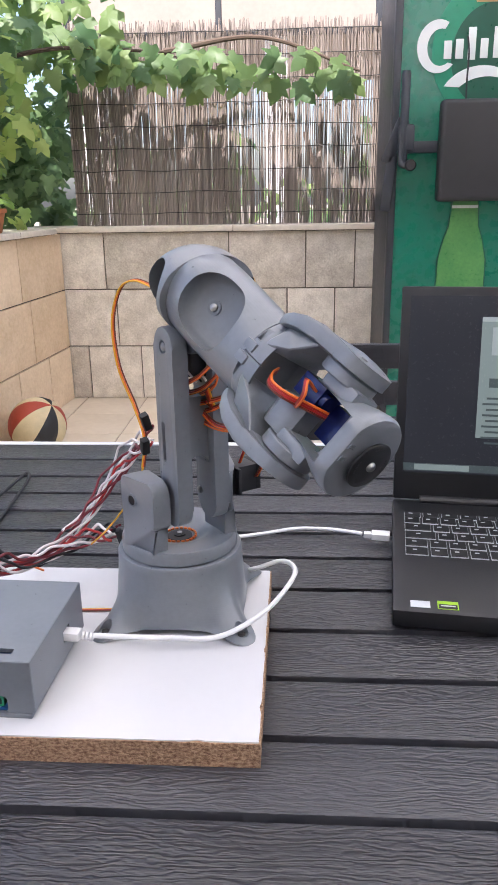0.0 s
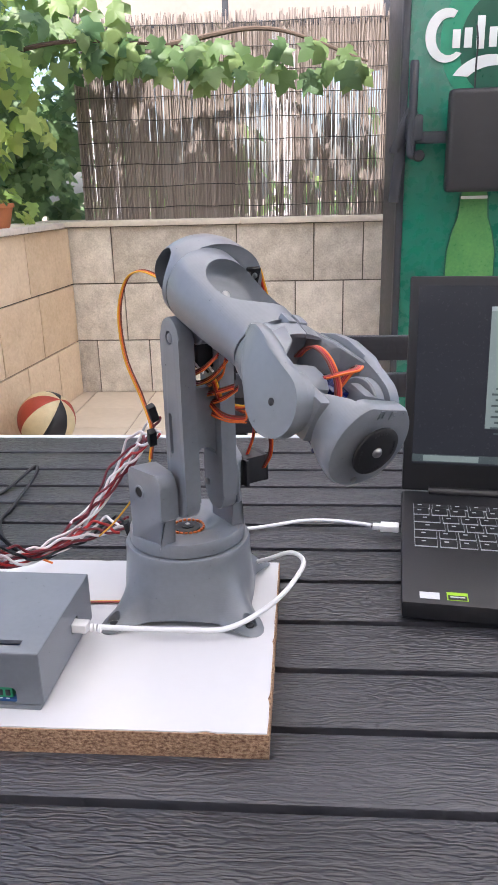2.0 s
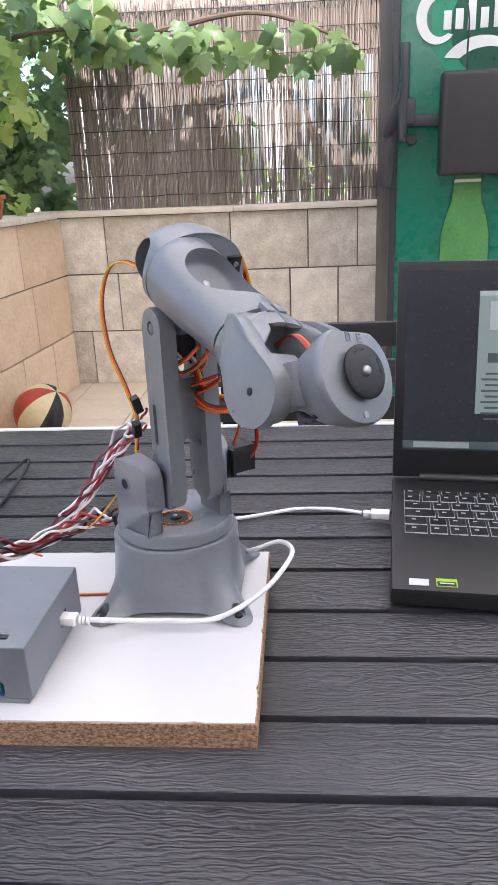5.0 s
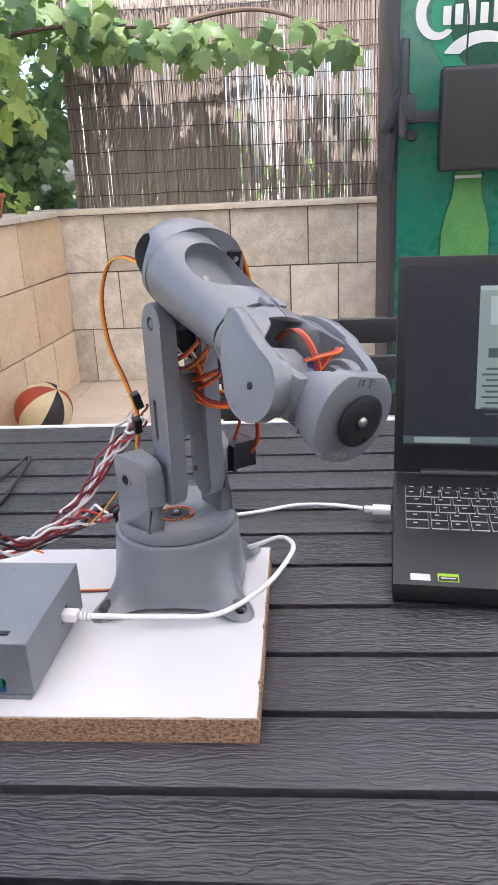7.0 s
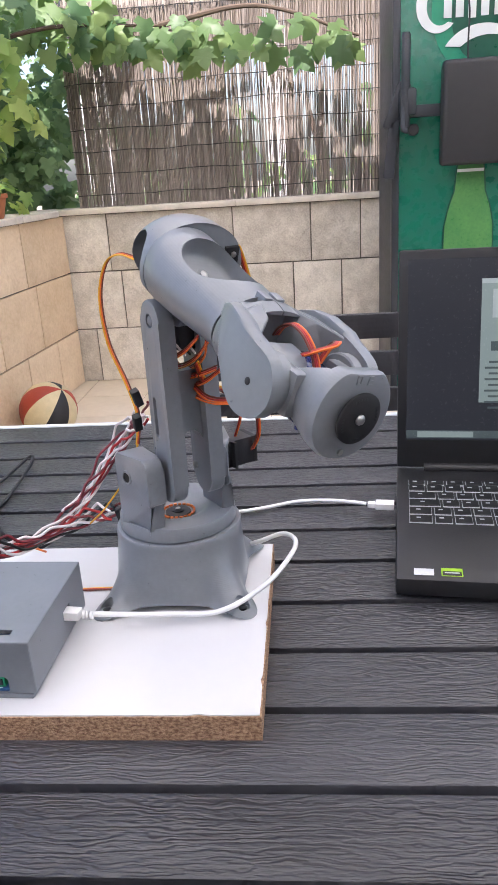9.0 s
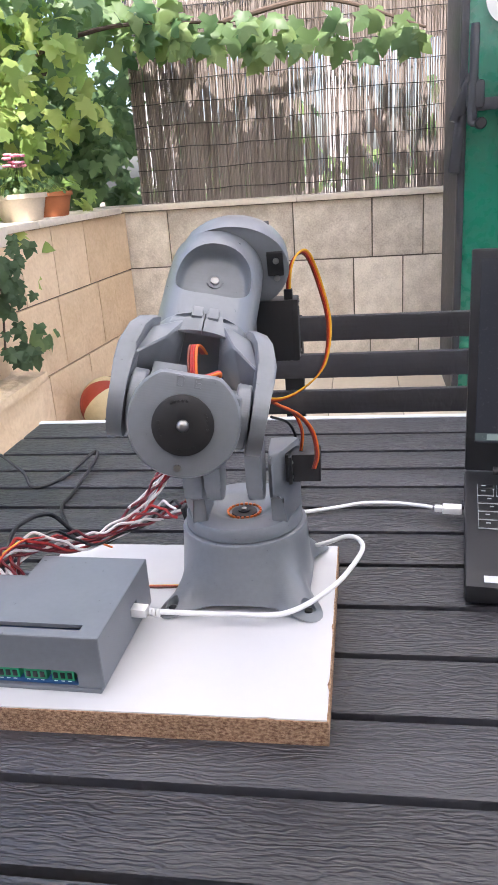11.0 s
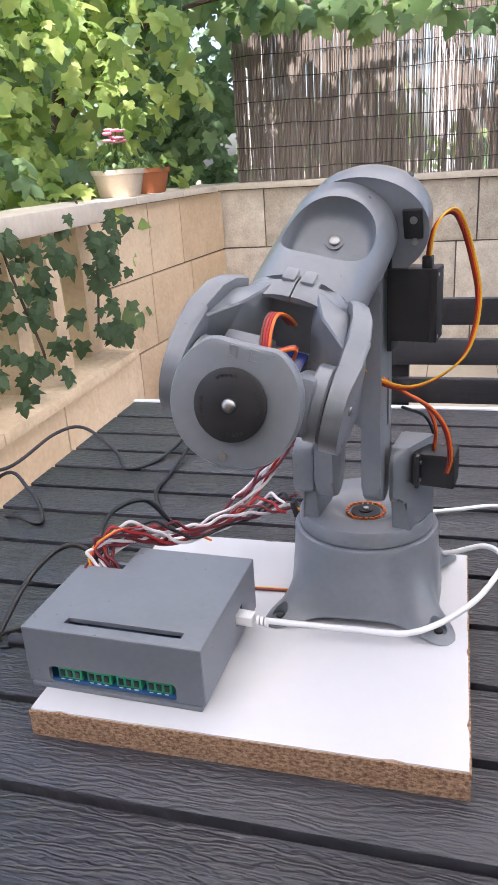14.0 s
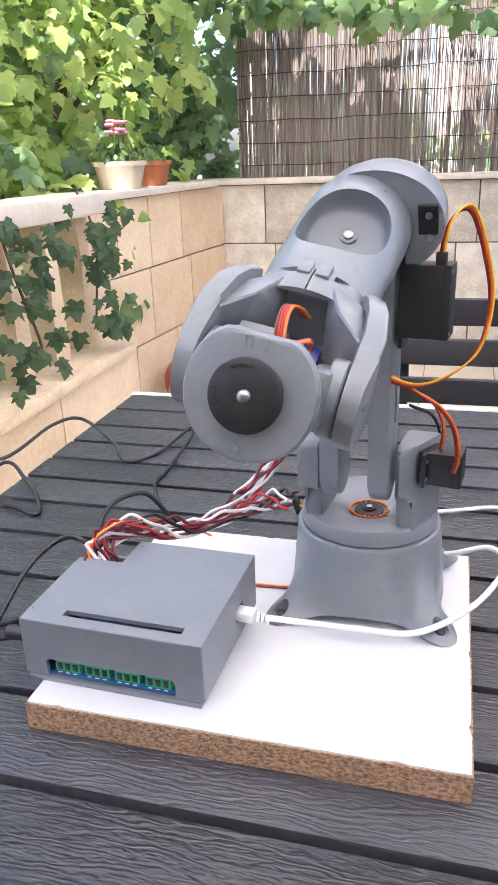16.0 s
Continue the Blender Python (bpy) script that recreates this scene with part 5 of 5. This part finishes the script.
def cables():
    z = TABLE
    u = thing("usb_cable", "white USB cable looped round the robot's base", "cable", pose(0, 0, 0))
    bz = BOARD + 0.0215
    part("cord", tube([(-0.131, 0.086, bz), (-0.105, 0.098, BOARD + 0.013), (-0.076, 0.104, BOARD + 0.009), (-0.036, 0.106, BOARD + 0.010), (-0.002, 0.127, BOARD + 0.020), (0.018, 0.156, BOARD + 0.030), (0.0215, 0.178, BOARD + 0.032), (0.010, 0.200, BOARD + 0.027), (-0.012, 0.207, BOARD + 0.016), (-0.028, 0.222, BOARD + 0.006), (-0.06, 0.243, BOARD + 0.003), (-0.110, 0.268, z + 0.030), (-0.130, 0.285, z + 0.034), (-0.118, 0.312, z + 0.010), (-0.080, 0.330, z + 0.003), (-0.041, 0.338, z + 0.003), (-0.01, 0.346, z + 0.004), (0.022, 0.354, z + 0.006), (0.055, 0.348, z + 0.009), (0.082, 0.336, z + 0.0115), (0.093, 0.331, z + 0.0118)], 0.0021, 10), WHITE_CABLE, u)
    part("small_plug", box((0.014, 0.010, 0.007), (-0.1465, 0.087, bz), 0.0012, m=pose(0, 0, 0, 0, 0, -6)), WHITE_CABLE, u)
    for k in range(3):
        part("strain_relief", lathe([(0.0032, -0.001), (0.0032, 0.001)], 14, m=Matrix.Translation((-0.1365 + 0.003 * k, 0.0855 - 0.0006 * k, bz)) @ ALONG_X), WHITE_CABLE, u)
    part("large_plug", box((0.019, 0.0125, 0.0068), (0.112, 0.3275, z + 0.0118), 0.001, m=pose(0, 0, 0, 0, 0, -8)), WHITE_CABLE, u)
    part("strain_relief", box((0.008, 0.008, 0.0058), (0.0985, 0.3295, z + 0.0115), 0.0015, m=pose(0, 0, 0, 0, 0, -8)), WHITE_CABLE, u)

    s = thing("servo_wiring", "twisted red, white and black servo wires with a plug", "wires", pose(0, 0, 0))
    B = BOARD
    path = [(-0.252, 0.096, B + 0.028), (-0.262, 0.108, B + 0.048), (-0.250, 0.126, B + 0.056), (-0.226, 0.150, B + 0.046), (-0.205, 0.172, B + 0.036), (-0.182, 0.205, B + 0.036), (-0.160, 0.218, B + 0.042), (-0.140, 0.214, B + 0.045)]
    twisted(s, path, (W_DARKRED, W_WHITE, W_DARKRED, BLACK_CABLE, W_WHITE, W_RED), r=0.0013, spread=0.0062, turns=1.8)
    up = [(-0.248, 0.100, B + 0.026), (-0.256, 0.116, B + 0.044), (-0.240, 0.140, B + 0.048), (-0.214, 0.178, B + 0.030), (-0.186, 0.215, B + 0.040), (-0.164, 0.245, B + 0.062), (-0.142, 0.256, B + 0.090), (-0.124, 0.246, B + 0.112), (-0.110, 0.226, B + 0.126)]
    twisted(s, up, (W_DARKRED, W_WHITE, W_RED, W_WHITE, W_DARKRED), r=0.0013, spread=0.0060, turns=2.6)
    twisted(s, [(-0.186, 0.215, B + 0.040), (-0.170, 0.262, B + 0.060), (-0.150, 0.286, B + 0.092), (-0.124, 0.270, B + 0.120), (-0.108, 0.236, B + 0.130)], (W_DARKRED, W_WHITE, W_WHITE), r=0.0013, spread=0.0070, turns=1.2)
    ribbon(s, [(-0.254, 0.092, B + 0.026), (-0.264, 0.104, B + 0.050), (-0.250, 0.118, B + 0.062), (-0.236, 0.132, B + 0.060)], (W_YELLOW, W_ORANGE, W_RED), side=(1, 0.4, 0))
    part("lead", tube([(-0.225, 0.200, B + 0.024), (-0.221, 0.215, B + 0.010), (-0.214, 0.222, B + 0.002)], 0.0011, 6), W_ORANGE, s)
    part("plug", box((0.004, 0.008, 0.013), (-0.136, 0.212, BOARD + 0.043), 0.0006, m=pose(0, 0, 0, 0, -15, 0)), HORN, s)
    ribbon(s, [(-0.134, 0.211, BOARD + 0.043), (-0.122, 0.206, BOARD + 0.045), (-0.114, 0.200, BOARD + 0.058)], (W_ORANGE, W_YELLOW), side=(0, 0, 1))
    ribbon(s, [(-0.160, 0.155, BOARD + 0.0012), (-0.140, 0.156, BOARD + 0.0012), (-0.120, 0.157, BOARD + 0.0012)], (W_BROWN, W_RED, W_YELLOW), side=(0, 1, 0))

    p = thing("power_cable", "thin black power cable lying in loops on the slats", "cable", pose(0, 0, 0))
    h = z + 0.0024
    part("cord", tube([(-0.60, 0.26, 0.62), (-0.53, 0.30, h + 0.010), (-0.494, 0.36, h + 0.018), (-0.478, 0.43, h + 0.030), (-0.452, 0.456, h + 0.030), (-0.40, 0.43, h + 0.012), (-0.376, 0.407, h), (-0.349, 0.440, h), (-0.332, 0.505, h + 0.008), (-0.322, 0.480, h + 0.006), (-0.320, 0.395, h), (-0.318, 0.350, h), (-0.290, 0.300, h), (-0.262, 0.270, h + 0.004)], 0.0021, 8), BLACK_CABLE, p)
    part("cord", tube([(-0.242, 0.100, BOARD + 0.020), (-0.272, 0.130, BOARD + 0.030), (-0.292, 0.190, BOARD + 0.036), (-0.280, 0.236, BOARD + 0.030), (-0.262, 0.250, h + 0.020), (-0.240, 0.250, h + 0.006), (-0.214, 0.236, h + 0.022)], 0.0021, 8), BLACK_CABLE, p)
    part("cord", tube([(-0.60, 0.34, 0.66), (-0.50, 0.345, h + 0.012), (-0.455, 0.325, h + 0.006), (-0.419, 0.287, h), (-0.411, 0.263, h), (-0.45, 0.275, h), (-0.52, 0.31, 0.70)], 0.0021, 8), BLACK_CABLE, p)
    part("cord", tube([(-0.287, 0.045, BOARD + 0.014), (-0.312, 0.046, BOARD + 0.008), (-0.326, 0.080, BOARD + 0.006), (-0.330, 0.130, BOARD + 0.016), (-0.318, 0.165, BOARD + 0.020), (-0.292, 0.160, BOARD + 0.012), (-0.284, 0.128, BOARD + 0.002), (-0.310, 0.110, h + 0.004), (-0.380, 0.06, h), (-0.460, 0.00, h), (-0.56, -0.05, 0.66)], 0.0022, 8), BLACK_CABLE, p)
    part("plug", lathe([(0.0045, -0.012), (0.005, -0.010), (0.005, 0.012), (0.003, 0.016)], 16, m=Matrix.Translation((-0.288, 0.045, BOARD + 0.0145)) @ ALONG_X), BLACK, p)


def laptop():
    l = thing("laptop", "open black laptop with its screen on, beside the board", "laptop", pose(0.104, 0.165, TABLE, 0, 0, -7.0))
    w, d, t = 0.360, 0.246, 0.0165
    base = part("base", box((w, d, t), (w / 2, d / 2, 0.004 + t / 2), 0.0035), LAPTOP, l)
    for x in (0.03, w - 0.03):
        for y in (0.02, d - 0.03):
            part("rubber_foot", box((0.03, 0.008, 0.004), (x, y, 0.0022), 0.0008), HORN, base)
    top = 0.004 + t
    rows = ((0.200, 0.0105, (0.013, [0.0165] * 15)), (0.186, 0.0150, (0.013, [0.0155] * 15)), (0.1675, 0.0150, (0.013, [0.026] + [0.0155] * 14)), (0.149, 0.0150, (0.013, [0.030] + [0.0155] * 13)), (0.1305, 0.0150, (0.013, [0.021] + [0.0155] * 14)), (0.112, 0.0150, (0.013, [0.021, 0.0155, 0.0155, 0.0155, 0.09] + [0.0155] * 8)))
    meshes = {}
    for y, kh, (x, widths) in rows:
        for kw in widths:
            if x + kw > w - 0.012:
                break
            if (kw, kh) not in meshes:
                bm = box((kw, kh, 0.0016), (0, 0, 0.0008), 0.0005, seg=1)
                me = bpy.data.meshes.new("key")
                bm.to_mesh(me)
                bm.free()
                me.materials.append(KEY)
                bm = box((kw + 0.0007, kh + 0.0007, 0.0009), (0, 0, 0.00045))
                rim = bpy.data.meshes.new("key_rim")
                bm.to_mesh(rim)
                bm.free()
                rim.materials.append(KEY_EDGE)
                bm = box((0.0042, 0.0020, 0.0002), (-0.002, 0.0015, 0.0017))
                pr = bpy.data.meshes.new("legend")
                bm.to_mesh(pr)
                bm.free()
                pr.materials.append(PRINT)
                meshes[kw, kh] = me, rim, pr
            me, rim, pr = meshes[kw, kh]
            key = new("key", me)
            key.parent = base
            key.matrix_basis = pose(x + kw / 2, y, top + 0.0002)
            r = new("key_rim", rim)
            r.parent, r.matrix_basis = base, pose(x + kw / 2, y - 0.0002, top + 0.0001)
            q = new("legend", pr)
            q.parent, q.matrix_basis = base, pose(x + kw / 2, y, top + 0.0002)
            x += kw + 0.0032
    part("touchpad", box((0.105, 0.070, 0.0006), (0.165, 0.058, top), 0.0002), SCREEN, base)
    part("sticker", box((0.0165, 0.0105, 0.0004), (0.0235, 0.0125, top + 0.0002), 0.0001), STICKER_W, base, "pale silver badge")
    g = part("sticker", box((0.0175, 0.0130, 0.0004), (0.0465, 0.0135, top + 0.0002), 0.0001), STICKER_G, base, "lime green and black badge")
    part("sticker_field", box((0.0155, 0.0070, 0.0004), (0.0465, 0.0112, top + 0.0004), 0.0001), KEY, base)
    part("sticker_bar", box((0.0120, 0.0016, 0.0003), (0.0465, 0.0118, top + 0.0007)), PRINT, base)
    part("hinge_bar", lathe([(0.006, 0), (0.006, w - 0.06)], 20, m=Matrix.Translation((0.03, d - 0.004, top + 0.001)) @ ALONG_X), LAPTOP, base)
    lid = part("lid", box((w, 0.007, 0.238), (w / 2, 0, 0.119), 0.003), LAPTOP, l, "black lid with a lit screen", m=pose(0, d - 0.001, top + 0.001, -9, 0, 0))
    part("screen", box((w - 0.020, 0.001, 0.196), (w / 2, -0.0036, 0.130), 0.0003), SCREEN_DARK, lid, "dark glowing desktop")
    part("window_panel", box((0.115, 0.0006, 0.132), (0.144, -0.0043, 0.140), 0.0002), GUI, lid, "grey program window")
    for k in range(9):
        part("text_bar", box((0.030 if k % 2 else 0.022, 0.0004, 0.0022), (0.107, -0.0047, 0.118 - 0.0062 * k)), GUI_DARK, lid)
    part("title_bar", box((0.115, 0.0004, 0.005), (0.144, -0.0047, 0.2035)), GUI_WHITE, lid)
    part("group_box", box((0.030, 0.0004, 0.030), (0.113, -0.0047, 0.180)), GUI_WHITE, lid)
    part("group_field", box((0.095, 0.0004, 0.010), (0.145, -0.0047, 0.135)), GUI_DARK, lid)
    part("task_bar", box((w - 0.020, 0.0005, 0.0085), (w / 2, -0.0042, 0.0385), 0.0001), GUI_DARK, lid)
    part("search_field", box((0.060, 0.0004, 0.0065), (0.052, -0.0047, 0.0385)), GUI, lid)


def glow(name, color, strength):
    m = mat(name, color, 0.25, var=0.05)
    b = m.node_tree.nodes["Principled BSDF"]
    b.inputs["Emission Color"].default_value = (*color, 1)
    b.inputs["Emission Strength"].default_value = strength
    b.inputs["Specular IOR Level"].default_value = 0.2
    return m


SCREEN_DARK = glow("screen_desktop", (0.010, 0.011, 0.013), 0.9)
GUI = glow("program_window_lit", (0.075, 0.095, 0.088), 0.9)
GUI_WHITE = glow("program_title_lit", (0.12, 0.14, 0.135), 0.9)
GUI_DARK = glow("program_text_lit", (0.03, 0.04, 0.04), 0.6)
cables(), laptop()

# ---- what moves ----
YAW = ((0.0, -54.3), (10.6, -54.3), (10.7, -64.5), (10.8, -73.5), (10.9, -81.2), (11.0, -88), (11.1, -92.0), (11.2, -94.8), (11.5, -94.5), (12.0, -94.5), (12.3, -98.2), (16.0, -98.2))
ROLL = ((0.0, 57.5), (0.6, 56.5), (0.7, 49.2), (0.8, 39.9), (0.9, 27.5), (1.0, 15.1), (1.1, 3.7), (1.2, -5.6), (1.3, -11.8), (1.4, -13.9), (16.0, -13.9))
BEND = ((0.0, -4), (0.6, -4), (1.3, 2), (2.5, 2), (2.7, 0), (2.9, -6), (3.0, -11), (3.1, -16), (3.2, -21), (3.3, -28), (3.4, -35), (3.5, -42), (3.6, -47), (3.7, -47), (3.8, -40), (3.9, -34), (4.0, -27), (4.1, -21), (4.2, -14), (4.6, 16), (4.9, 42), (5.2, 57), (5.6, 62), (6.0, 62), (6.3, 54), (6.5, 39), (6.7, 26), (6.9, 15), (7.0, 11), (7.3, 6), (8.2, 4), (8.8, 6), (9.6, 20), (10.2, 27), (10.5, 28), (11.0, 31), (11.5, 32), (16.0, 33))


def motions():
    times = sorted({round(t, 2) for table in (YAW, ROLL, BEND) for t, _ in table})
    at = lambda table, t: float(np.interp(t, [a for a, _ in table], [b for _, b in table]))
    rows = {ob: [] for ob in (TURN, LINK, HOUSING, FOREARM, HAND)}
    for t in times:
        turn = pose(0, 0, 0, 0, 0, at(YAW, t))
        axis = turn @ Matrix.Translation(ROOT) @ pose(0, 0, 0, 0, PITCH, 0)
        fore = axis @ pose(0, 0, 0, at(ROLL, t), 0, 0)
        rows[TURN].append((t, turn))
        rows[LINK].append((t, turn))
        rows[HOUSING].append((t, axis))
        rows[FOREARM].append((t, fore))
        rows[HAND].append((t, fore @ pose(REACH, 0, 0, 0, -at(BEND, t), 0)))
    for ob, r in rows.items():
        walk(ob, r)


motions()
